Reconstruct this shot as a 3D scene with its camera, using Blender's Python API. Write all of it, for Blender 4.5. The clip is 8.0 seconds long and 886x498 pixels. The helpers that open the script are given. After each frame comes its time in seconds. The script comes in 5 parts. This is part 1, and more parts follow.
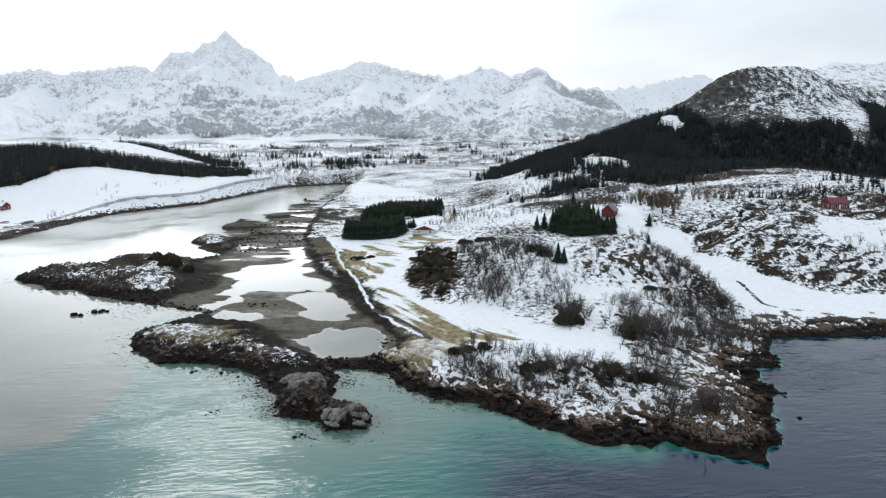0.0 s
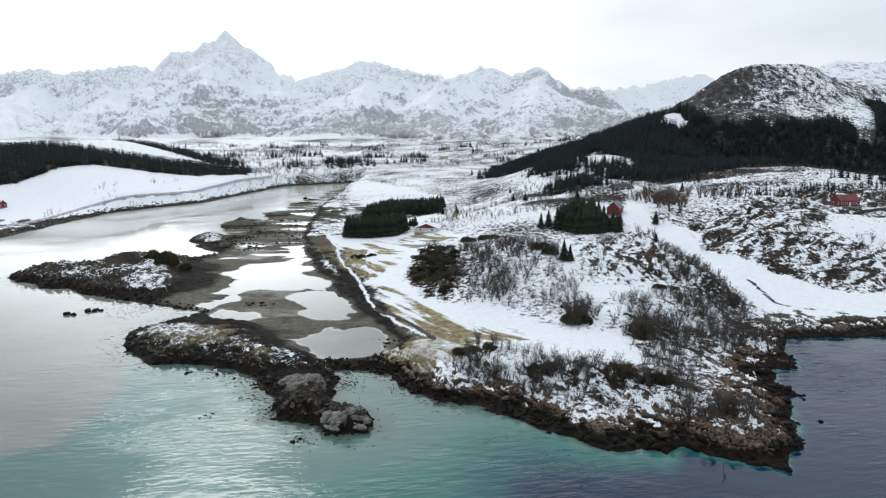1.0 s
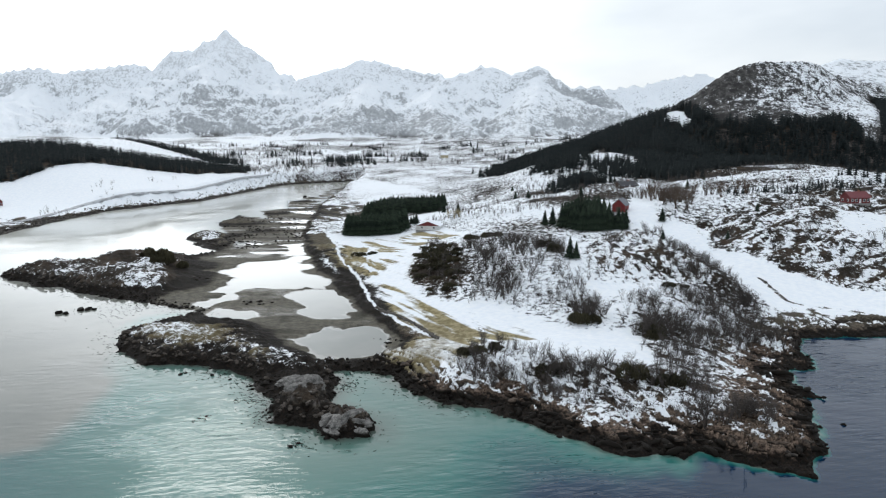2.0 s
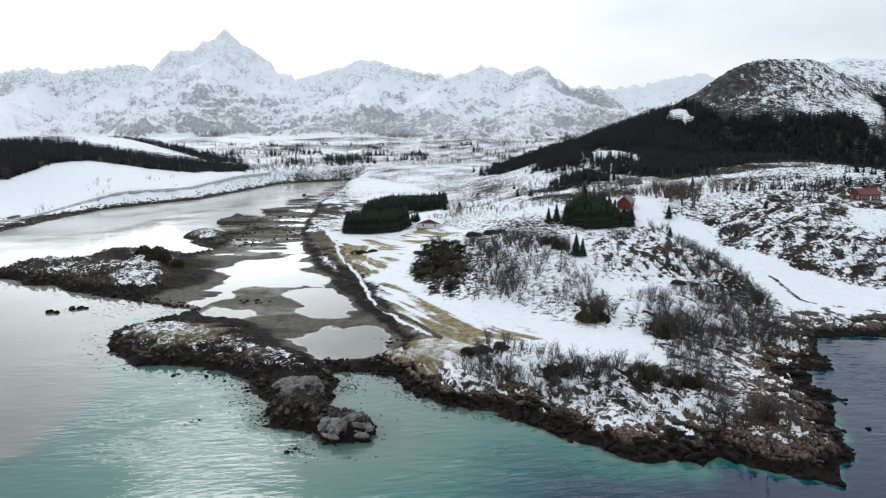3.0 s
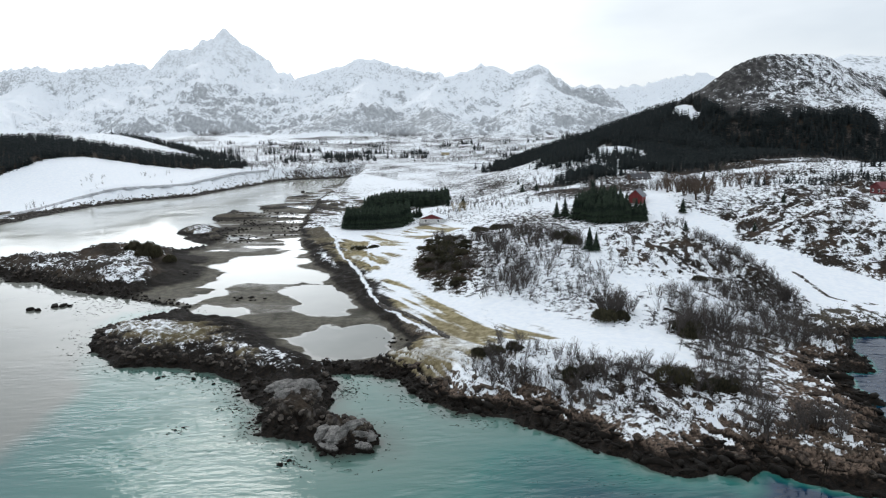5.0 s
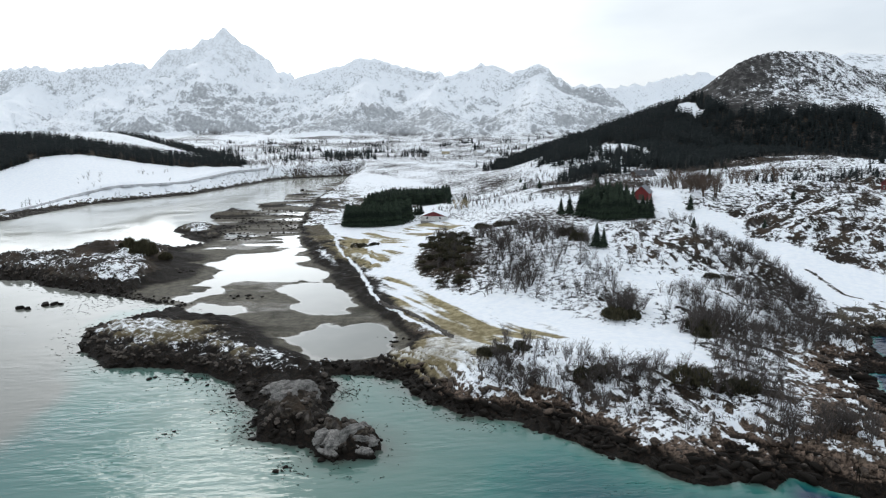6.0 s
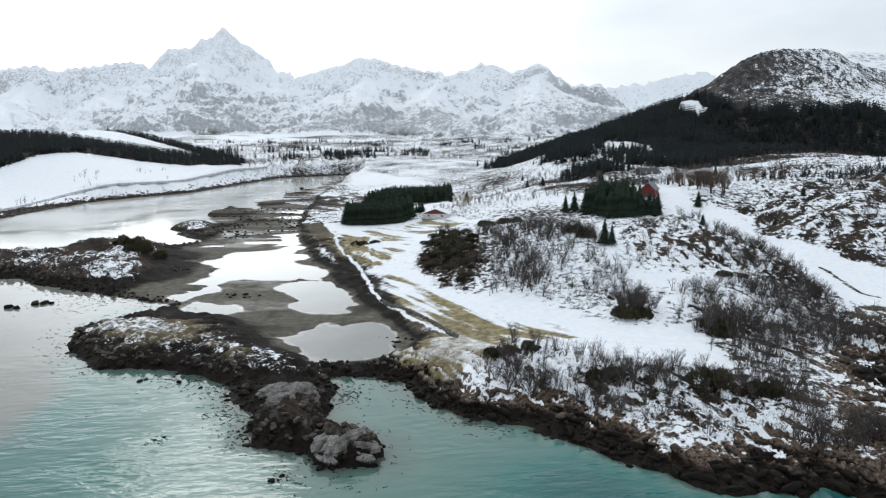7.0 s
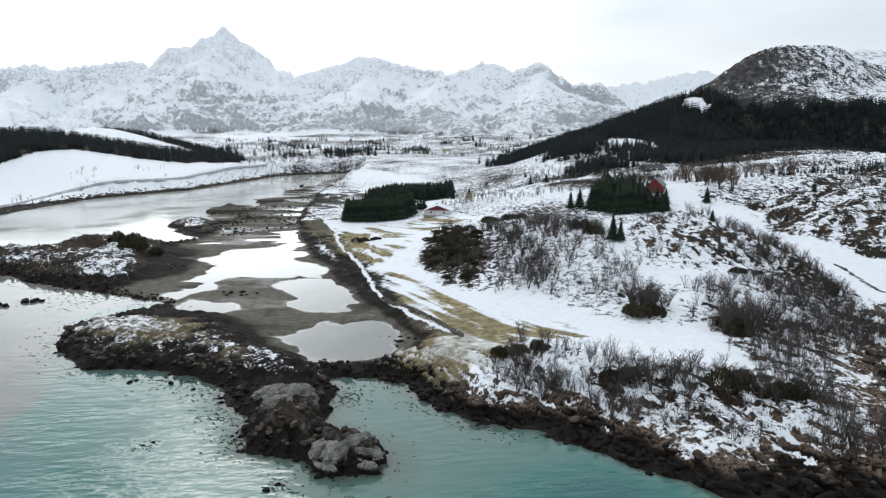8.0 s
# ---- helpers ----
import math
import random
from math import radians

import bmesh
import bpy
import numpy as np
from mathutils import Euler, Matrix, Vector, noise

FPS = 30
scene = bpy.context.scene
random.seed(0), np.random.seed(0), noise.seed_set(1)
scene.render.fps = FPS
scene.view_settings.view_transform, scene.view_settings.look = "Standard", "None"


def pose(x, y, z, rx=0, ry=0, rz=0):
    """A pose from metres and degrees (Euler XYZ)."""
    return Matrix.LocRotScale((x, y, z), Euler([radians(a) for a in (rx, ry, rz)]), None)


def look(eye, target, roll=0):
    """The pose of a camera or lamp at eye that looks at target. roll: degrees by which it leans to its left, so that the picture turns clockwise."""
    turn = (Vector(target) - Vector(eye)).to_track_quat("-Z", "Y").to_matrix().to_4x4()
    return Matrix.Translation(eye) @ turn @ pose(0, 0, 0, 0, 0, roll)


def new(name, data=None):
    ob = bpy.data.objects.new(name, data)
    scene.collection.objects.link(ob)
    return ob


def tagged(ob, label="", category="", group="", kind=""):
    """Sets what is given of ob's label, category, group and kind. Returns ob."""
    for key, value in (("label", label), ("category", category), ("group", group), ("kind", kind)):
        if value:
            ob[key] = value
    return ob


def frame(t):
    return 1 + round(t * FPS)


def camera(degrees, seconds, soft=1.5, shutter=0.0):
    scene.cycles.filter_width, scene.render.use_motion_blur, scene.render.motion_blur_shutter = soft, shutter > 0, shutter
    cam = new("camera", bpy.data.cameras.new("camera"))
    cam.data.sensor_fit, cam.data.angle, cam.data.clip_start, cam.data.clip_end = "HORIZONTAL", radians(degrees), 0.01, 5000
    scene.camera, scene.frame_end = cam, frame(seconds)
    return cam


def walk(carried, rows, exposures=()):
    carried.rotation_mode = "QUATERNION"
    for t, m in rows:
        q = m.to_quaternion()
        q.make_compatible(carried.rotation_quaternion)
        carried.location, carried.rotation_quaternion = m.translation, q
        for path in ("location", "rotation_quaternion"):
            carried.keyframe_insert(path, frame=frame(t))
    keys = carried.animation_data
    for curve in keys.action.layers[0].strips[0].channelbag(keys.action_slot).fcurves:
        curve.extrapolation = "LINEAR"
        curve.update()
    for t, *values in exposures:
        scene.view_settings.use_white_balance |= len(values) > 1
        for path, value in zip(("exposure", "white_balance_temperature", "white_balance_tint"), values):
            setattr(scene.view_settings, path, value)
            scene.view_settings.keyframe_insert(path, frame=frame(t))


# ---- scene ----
cam = camera(64.0, 8.0, soft=1.2)
PATH = [
    (0, (-0.926, 11.773, 61.06), (-0.868, 13.747, 60.74), 0.0),
    (0.5, (-1.291, 14.935, 60.151), (-1.234, 16.908, 59.831), 0.0),
    (1, (-1.69, 18.241, 59.149), (-1.633, 20.215, 58.829), -0.0),
    (1.5, (-2.105, 21.44, 58.139), (-2.048, 23.413, 57.819), -0.0),
    (3, (-3.243, 31.321, 55.132), (-3.185, 33.294, 54.812), -0.0),
    (3.5, (-3.614, 34.539, 54.119), (-3.555, 36.513, 53.799), -0.0),
    (4, (-3.916, 37.787, 53.12), (-3.858, 39.761, 52.8), -0.0),
    (4.5, (-4.329, 41.041, 52.165), (-4.27, 43.015, 51.845), -0.0),
    (6, (-5.439, 50.627, 49.114), (-5.38, 52.6, 48.794), -0.0),
    (6.5, (-5.797, 53.857, 48.157), (-5.738, 55.83, 47.837), -0.0),
    (7, (-6.274, 57.133, 47.191), (-6.214, 59.107, 46.871), -0.0),
    (7.5, (-6.673, 60.429, 46.194), (-6.613, 62.403, 45.874), -0.0),
    (8, (-6.983, 63.559, 45.269), (-6.924, 65.532, 44.947), -0.0),
]
walk(cam, [(t, look(eye, target, roll)) for t, eye, target, roll in PATH], exposures=[(0, 0.62, 6250, 8), (8, 0.62, 6250, 8)])

# ---- daylight: low winter sun behind thin cloud ----
SUN_TURN, SUN_HEIGHT = radians(-18), radians(33.5)
SUN_WAY = Vector((math.sin(SUN_TURN) * math.cos(SUN_HEIGHT), math.cos(SUN_TURN) * math.cos(SUN_HEIGHT), math.sin(SUN_HEIGHT)))
sun = new("sun", bpy.data.lights.new("sun", "SUN"))
sun.data.energy, sun.data.angle, sun.data.color = 0.20, radians(14), (1.0, 0.95, 0.88)
sun.matrix_world = look(SUN_WAY * 1000, (0, 0, 0))

world = bpy.data.worlds.new("overcast_sky")
scene.world = world
world.use_nodes = True
nt = world.node_tree
nt.nodes.clear()
w_out, w_back = nt.nodes.new("ShaderNodeOutputWorld"), nt.nodes.new("ShaderNodeBackground")
sky = nt.nodes.new("ShaderNodeTexSky")
sky.sky_type, sky.sun_disc = "NISHITA", False
sky.sun_elevation, sky.sun_rotation, sky.dust_density = SUN_HEIGHT, SUN_TURN, 3.0
w_co = nt.nodes.new("ShaderNodeTexCoord")
w_map = nt.nodes.new("ShaderNodeMapping")
w_map.inputs["Scale"].default_value = (1, 1, 3.5)
w_noise = nt.nodes.new("ShaderNodeTexNoise")
w_noise.inputs["Scale"].default_value, w_noise.inputs["Detail"].default_value, w_noise.inputs["Roughness"].default_value = 2.6, 5, 0.5
w_ramp = nt.nodes.new("ShaderNodeValToRGB")
w_ramp.color_ramp.elements[0].position, w_ramp.color_ramp.elements[0].color = 0.32, (0.78, 0.83, 0.89, 1)
w_ramp.color_ramp.elements[1].position, w_ramp.color_ramp.elements[1].color = 0.6, (0.99, 1.02, 1.05, 1)
w_dot = nt.nodes.new("ShaderNodeVectorMath")
w_dot.operation = "DOT_PRODUCT"
w_dot.inputs[1].default_value = Vector((SUN_WAY.x, SUN_WAY.y, 0.10)).normalized()
w_glow = nt.nodes.new("ShaderNodeMapRange")
w_glow.interpolation_type = "SMOOTHSTEP"
for key, value in (("From Min", 0.955), ("From Max", 1.0), ("To Min", 0.0), ("To Max", 1.0)):
    w_glow.inputs[key].default_value = value
w_pow = nt.nodes.new("ShaderNodeMath")
w_pow.operation, w_pow.inputs[1].default_value = "MULTIPLY_ADD", 0.7
w_wide = nt.nodes.new("ShaderNodeMapRange")
w_wide.interpolation_type = "SMOOTHSTEP"
for key, value in (("From Min", 0.80), ("From Max", 1.0), ("To Min", 0.62), ("To Max", 0.95)):
    w_wide.inputs[key].default_value = value
w_sun = nt.nodes.new("ShaderNodeVectorMath")
w_sun.operation = "DOT_PRODUCT"
w_sun.inputs[1].default_value = SUN_WAY
w_veil = nt.nodes.new("ShaderNodeMapRange")
w_veil.interpolation_type = "SMOOTHSTEP"
for key, value in (("From Min", 0.992), ("From Max", 1.0), ("To Min", 0.0), ("To Max", 1.5)):
    w_veil.inputs[key].default_value = value
w_sum = nt.nodes.new("ShaderNodeMath")
w_sum.operation = "ADD"
w_mul = nt.nodes.new("ShaderNodeVectorMath")
w_mul.operation = "SCALE"
w_dim = nt.nodes.new("ShaderNodeVectorMath")
w_dim.operation = "SCALE"
w_dim.inputs["Scale"].default_value = 0.10
w_mix = nt.nodes.new("ShaderNodeMix")
w_mix.data_type = "RGBA"
w_mix.inputs[0].default_value = 0.9
for a, b in ((w_co.outputs["Generated"], w_map.inputs["Vector"]), (w_map.outputs[0], w_noise.inputs["Vector"]), (w_noise.outputs["Fac"], w_ramp.inputs[0]),
             (w_co.outputs["Generated"], w_dot.inputs[0]), (w_dot.outputs["Value"], w_glow.inputs["Value"]), (w_ramp.outputs[0], w_mul.inputs[0]),
             (w_dot.outputs["Value"], w_wide.inputs["Value"]), (w_wide.outputs[0], w_pow.inputs[2]), (w_glow.outputs[0], w_pow.inputs[0]), (w_co.outputs["Generated"], w_sun.inputs[0]), (w_sun.outputs["Value"], w_veil.inputs["Value"]), (w_veil.outputs[0], w_sum.inputs[0]), (w_pow.outputs[0], w_sum.inputs[1]), (w_sum.outputs[0], w_mul.inputs["Scale"]), (sky.outputs[0], w_dim.inputs[0]), (w_dim.outputs[0], w_mix.inputs[6]),
             (w_mul.outputs[0], w_mix.inputs[7]), (w_mix.outputs[2], w_back.inputs["Color"]), (w_back.outputs[0], w_out.inputs[0])):
    nt.links.new(a, b)
w_back.inputs["Strength"].default_value = 1.0

# ---- the lie of the land: plan outlines, mounds and ridges ----
TABLE = np.random.default_rng(7).random((256, 256))


def lattice(x, y):
    """Smooth noise in 0..1 with cells one unit wide."""
    i, j = np.floor(x).astype(int), np.floor(y).astype(int)
    u, v = x - i, y - j
    u, v = u * u * u * (u * (6 * u - 15) + 10), v * v * v * (v * (6 * v - 15) + 10)
    a, b = TABLE[i & 255, j & 255], TABLE[(i + 1) & 255, j & 255]
    c, d = TABLE[i & 255, (j + 1) & 255], TABLE[(i + 1) & 255, (j + 1) & 255]
    return (a * (1 - u) + b * u) * (1 - v) + (c * (1 - u) + d * u) * v


def fbm(x, y, size, octaves=4, shift=0.0):
    """Layered noise about 0, within roughly -1..1; size: metres across the largest lumps."""
    total, weight = 0.0, 1.0
    for k in range(octaves):
        q = 2 ** k / size
        ca, sa = math.cos(0.6 * k + shift), math.sin(0.6 * k + shift)
        total = total + weight * (lattice((x * ca - y * sa) * q + 17.3 * k + shift * 5, (x * sa + y * ca) * q + 9.1 * k) - 0.5)
        weight *= 0.5
    return total


def ridged(x, y, size, octaves=4, shift=0.0):
    total, weight = 0.0, 1.0
    for k in range(octaves):
        q = 2 ** k / size
        ca, sa = math.cos(0.9 * k + shift), math.sin(0.9 * k + shift)
        total = total + weight * (1 - np.abs(2 * lattice((x * ca - y * sa) * q + 31.7 * k, (x * sa + y * ca) * q + 4.9 * k + shift) - 1))
        weight *= 0.5
    return total / 1.9


def smooth(a, b, v):
    s = np.clip((v - a) / (b - a), 0, 1)
    return s * s * (3 - 2 * s)


def inside(x, y, outline):
    """Signed distance to a closed outline, positive inside; far outside a small outline it is simply -30."""
    x, y = np.asarray(x, float), np.asarray(y, float)
    xs, ys = [p[0] for p in outline], [p[1] for p in outline]
    close = (x > min(xs) - 30) & (x < max(xs) + 30) & (y > min(ys) - 30) & (y < max(ys) + 30)
    if x.size > 2000 and not close.all():
        out = np.full(x.shape, -30.0)
        if close.any():
            out[close] = inside(x[close], y[close], outline)
        return out
    best = np.full(np.shape(x), 1e12)
    odd = np.zeros(np.shape(x), bool)
    for (ax, ay), (bx, by) in zip(outline, outline[1:] + outline[:1]):
        ex, ey = bx - ax, by - ay
        s = np.clip(((x - ax) * ex + (y - ay) * ey) / (ex * ex + ey * ey), 0, 1)
        best = np.minimum(best, (x - ax - s * ex) ** 2 + (y - ay - s * ey) ** 2)
        if ay != by:
            odd ^= ((ay > y) != (by > y)) & (x < ex * (y - ay) / (by - ay) + ax)
    return np.where(odd, 1, -1) * np.sqrt(best)


def along(x, y, line):
    """Distance to an open line, at most 40."""
    xs, ys = [p[0] for p in line], [p[1] for p in line]
    close = (x > min(xs) - 40) & (x < max(xs) + 40) & (y > min(ys) - 40) & (y < max(ys) + 40)
    if x.size > 2000 and not close.all():
        out = np.full(x.shape, 40.0)
        if close.any():
            out[close] = along(x[close], y[close], line)
        return out
    best = np.full(np.shape(x), 1e12)
    for (ax, ay), (bx, by) in zip(line, line[1:]):
        ex, ey = bx - ax, by - ay
        s = np.clip(((x - ax) * ex + (y - ay) * ey) / (ex * ex + ey * ey), 0, 1)
        best = np.minimum(best, (x - ax - s * ex) ** 2 + (y - ay - s * ey) ** 2)
    return np.sqrt(best)


def crest(x, y, nodes, slope):
    """Height of a range that falls off at that slope from a line of summits and saddles (x, y, z)."""
    best, top = np.full(np.shape(x), -1e9), np.zeros(np.shape(x))
    for (ax, ay, az), (bx, by, bz) in zip(nodes, nodes[1:]):
        ex, ey = bx - ax, by - ay
        s = np.clip(((x - ax) * ex + (y - ay) * ey) / (ex * ex + ey * ey), 0, 1)
        far = np.hypot(x - ax - s * ex, y - ay - s * ey)
        z = az + s * (bz - az) - slope * far
        top = np.where(z > best, az + s * (bz - az), top)
        best = np.maximum(best, z)
    return best, top


EAST_BAY = [(5000, 200), (900, 230), (400, 250), (200, 226), (150, 218), (121, 216), (104, 215), (99, 204), (98, 196), (95, 190), (86, 187),
            (85, 179), (85, 170), (79, 170), (78, 161), (76, 154), (71, 143), (62, 135)]
SOUTH_SHORE = [(56, 137), (52, 141), (49, 144), (45, 140), (41, 144), (35, 142), (29, 145), (25, 149), (19, 159), (13, 164), (4, 169),
               (0, 172), (-4, 177), (-10, 188), (-18, 193), (-23, 191), (-23, 180), (-23, 169), (-14, 160), (-14, 153), (-18, 152),
               (-23, 154), (-24, 157), (-30, 161), (-32, 164), (-34, 174), (-40, 181), (-43, 189), (-49, 194), (-59, 197), (-73, 199),
               (-86, 215), (-90, 227), (-86, 238), (-79, 247), (-76, 251)]
ISLAND_SHORE = [(-84, 257), (-107, 269), (-120, 276), (-131, 281), (-138, 293), (-150, 292), (-163, 303), (-173, 312), (-168, 326),
                (-152, 344), (-133, 355), (-112, 358)]
NORTH_SHORE = [(-103, 373), (-122, 396), (-134, 423), (-135, 446), (-115, 438), (-136, 487), (-132, 530), (-108, 509), (-122, 556),
               (-108, 577), (-117, 639), (-99, 678), (-100, 745), (-82, 818)]
FAR_BANK = [(-90, 897), (-160, 838), (-178, 733), (-194, 641), (-223, 593), (-238, 560), (-244, 506), (-244, 442), (-251, 405),
            (-300, 330), (-600, 250), (-5000, 200), (-5000, 5200), (5000, 5200)]
LAND = EAST_BAY + SOUTH_SHORE + ISLAND_SHORE + NORTH_SHORE + FAR_BANK
FLATS = [(-95, 266), (-72, 246), (-58, 234), (-47, 218), (-38, 205), (-20, 198), (-8, 203), (-6, 213), (-17, 240), (-27, 262), (-36, 290),
         (-48, 330), (-58, 372), (-68, 420), (-74, 470), (-84, 600), (-80, 800), (-100, 745), (-117, 639), (-122, 556), (-132, 500),
         (-124, 440), (-105, 400), (-100, 372), (-105, 355), (-108, 340), (-106, 310), (-98, 290)]
POOLS = [
    [(-83, 282), (-79, 294), (-78, 308), (-95, 321), (-85, 326), (-85, 339), (-73, 344), (-61, 356), (-55, 353), (-61, 337), (-48, 334), (-52, 317),
     (-42, 305), (-37, 297), (-37, 288), (-45, 290), (-54, 287), (-67, 288), (-70, 284), (-69, 270), (-75, 257), (-78, 262), (-73, 279)],
    [(-80, 391), (-60, 402), (-58, 372), (-60, 357), (-68, 358), (-65, 377)],
    [(-52, 279), (-47, 285), (-36, 285), (-32, 274), (-25, 265), (-23, 252), (-28, 243), (-33, 240), (-38, 242), (-44, 251), (-42, 261), (-49, 267)],
    [(-72, 244), (-71, 255), (-61, 256), (-58, 246), (-60, 239), (-66, 240)],
    [(-43, 218), (-36, 223), (-29, 231), (-26, 225), (-19, 232), (-12, 218), (-13, 207), (-18, 199), (-26, 196), (-31, 195), (-35, 199), (-38, 204), (-33, 210), (-39, 215)],
]
BROWN_BANK = [(-66, 414), (-57, 421), (-41, 355), (-26, 303), (-15, 253), (-9, 236), (-4, 226), (-6, 218), (-19, 243), (-28, 265), (-34, 285), (-40, 315), (-48, 341), (-58, 372)]
TRACK = [(-55, 412), (-45, 372), (-39, 335), (-36, 321), (-30, 304), (-26, 289), (-23, 272), (-19, 253), (-15, 242), (-11, 232), (-7, 224), (0, 214)]
GRASS = [
    [(-42, 373), (-31, 381), (-19, 360), (-10, 317), (-15, 312), (-18, 300), (-24, 289), (-30, 308), (-36, 329)],
    [(-22, 278), (-15, 277), (-8, 268), (0, 250), (6, 234), (13, 222), (24, 211), (25, 203), (10, 200), (2, 212), (-7, 225), (-14, 242)],
    [(-13, 375), (-5, 395), (8, 386), (17, 362), (6, 338), (-6, 336)],
]
MEADOW = [(2, 210), (-5, 224), (-13, 240), (-18, 255), (-25, 284), (-37, 325), (-46, 372), (-30, 400), (6, 398), (20, 366), (2, 334), (-6, 311), (-9, 283),
          (-2, 255), (10, 240), (15, 228), (29, 214), (28, 202), (12, 197)]
FIELDS = [
    [(1, 252), (13, 246), (25, 236), (32, 224), (40, 213), (50, 211), (56, 218), (57, 203), (54, 181), (42, 180), (30, 180), (20, 186), (14, 199), (12, 223)],
    [(58, 325), (64, 322), (51, 266), (51, 254), (57, 247), (76, 244), (73, 236), (57, 236), (54, 218), (48, 215), (53, 237), (46, 244), (44, 268)],
    [(127, 462), (144, 454), (110, 365), (108, 347), (117, 339), (123, 328), (115, 306), (128, 296), (132, 281), (138, 268), (150, 258), (180, 250), (300, 262),
     (300, 240), (160, 229), (127, 231), (109, 235), (106, 244), (101, 262), (106, 304), (101, 319), (89, 334), (95, 362)],
    [(189, 349), (208, 340), (240, 345), (300, 340), (290, 312), (203, 314), (189, 296), (180, 304), (175, 319)],
    [(-40, 390), (-20, 400), (30, 470), (20, 520), (-30, 460), (-48, 420)],
    [(-58, 416), (-46, 422), (-30, 394), (-40, 378), (-47, 374)],
    [(-240, 600), (-205, 660), (-235, 730), (-300, 720), (-360, 720), (-420, 640), (-360, 540), (-300, 470), (-262, 500)],
]

HILL_WOOD = [(88, 928), (124, 904), (166, 876), (222, 838), (250, 822), (276, 800), (285, 785), (287, 772), (281, 739), (284, 715), (308, 703), (330, 712), (326, 684),
             (340, 702), (356, 682), (394, 705), (403, 684), (398, 662), (410, 660), (430, 690), (486, 790), (494, 815), (700, 830), (700, 640), (400, 628), (325, 622),
             (312, 640), (296, 604), (258, 598), (228, 556), (188, 562), (170, 580), (180, 640), (174, 740), (150, 745), (120, 760), (92, 800), (80, 880)]
HILL_CLEARING = [(246, 764), (256, 728), (268, 735), (275, 785), (264, 802)]
WEST_GAP = [(-345, 800), (-275, 815), (-280, 900), (-330, 940), (-450, 960), (-470, 860)]
WEST_WOOD = [(-700, 560), (-380, 590), (-330, 606), (-312, 644), (-282, 668), (-256, 690), (-225, 730), (-190, 785), (-195, 850), (-300, 880), (-420, 960), (-560, 980), (-800, 900)]
BIRCH_SHELF = [(232, 592), (300, 622), (400, 634), (520, 640), (560, 560), (420, 540), (300, 556)]
KNOLL_BRUSH = [(15, 290), (12, 304), (30, 312), (48, 296), (52, 284), (46, 265), (49, 245), (44, 229), (35, 229), (25, 237), (13, 249)]
EAST_BRUSH = [(59, 233), (69, 237), (86, 239), (103, 238), (104, 224), (104, 214), (96, 193), (87, 189), (75, 185), (61, 182), (53, 181), (57, 203), (56, 218)]
SOUTH_BRUSH = [(3, 199), (17, 196), (28, 185), (46, 184), (56, 175), (66, 164), (66, 150), (46, 150), (34, 160), (13, 169), (4, 184)]
BAY_BRUSH = [(88, 290), (97, 270), (102, 252), (100, 236), (88, 236), (84, 250), (84, 275)]
HEATH_FACE = [(-8, 283), (-5, 311), (2, 332), (12, 308), (15, 284), (12, 263), (5, 249), (-1, 256)]
GRASS_BANK = [(-15, 197), (-7, 214), (2, 218), (14, 216), (24, 206), (20, 197), (9, 191), (0, 182), (-6, 184)]
HEAD_FIELD = [(-62, 560), (20, 570), (10, 640), (-40, 760), (-78, 800)]
ROCK_KNOLL = [(55, 279), (79, 325), (98, 325), (101, 309), (97, 269), (98, 257), (79, 247), (69, 246), (56, 250)]
STRATA = [(115, 306), (116, 331), (134, 344), (152, 360), (175, 385), (260, 420), (320, 300), (240, 276), (152, 264), (139, 270), (133, 282), (129, 299)]
TIP = [(60, 132), (80, 160), (90, 186), (70, 180), (62, 165), (48, 150)]
HIGH_SLOPE = [(-10, 420), (30, 380), (60, 400), (110, 400), (130, 440), (220, 440), (230, 560), (90, 600), (40, 560), (10, 480)]
HILL_FOOT = [(140, 530), (188, 562), (228, 556), (258, 598), (300, 602), (310, 575), (255, 525), (180, 500)]
BRUSH = [(KNOLL_BRUSH, 0.53), (EAST_BRUSH, 0.54), (SOUTH_BRUSH, 0.60), (BAY_BRUSH, 0.42), (HEATH_FACE, 0.40), (ROCK_KNOLL, 0.52), (GRASS_BANK, 0.36), (HEAD_FIELD, 0.74), (STRATA, 0.53), (HIGH_SLOPE, 0.58), (HILL_FOOT, 0.27), (TIP, 0.44)]
KNOLLS = [(24, 308, 11.8, 34), (30, 262, 2.3, 24), (66, 268, 7.0, 24), (88, 276, 2.6, 18), (147, 320, 5.4, 30), (145, 366, 7.7, 40),
          (91, 362, 7.5, 26), (127, 470, 10.4, 55), (48, 178, 1.6, 18), (20, 186, 3.3, 16), (56, 210, 1.7, 18), (91, 271, 4.2, 9), (97, 254, 4.0, 7), (74, 238, 1.9, 18),
          (88, 308, 6.4, 18), (-25, 290, -3.0, 28), (200, 355, 8.6, 50), (143, 294, 2.2, 20), (105, 297, -4.0, 10)]
UPLANDS = [(242, 585, 9.0, 60), (150, 660, 32.3, 60), (60, 420, 11.7, 50), (250, 470, 21.3, 70), (265, 340, 7.8, 60), (310, 640, 18.0, 60),
           (110, 560, 12.3, 50), (60, 830, 9.0, 110), (-94, 1020, 16.0, 130), (-303, 650, 16.5, 50), (-298, 740, 10.3, 70), (-420, 790, 33.0, 105),
           (-540, 690, 15.0, 110), (-410, 1020, 36.0, 85), (-375, 905, 17.0, 50), (-200, 790, 6.0, 60), (-240, 590, 3.0, 26), (430, 500, 20.0, 110), (500, 1700, 30.0, 300)]
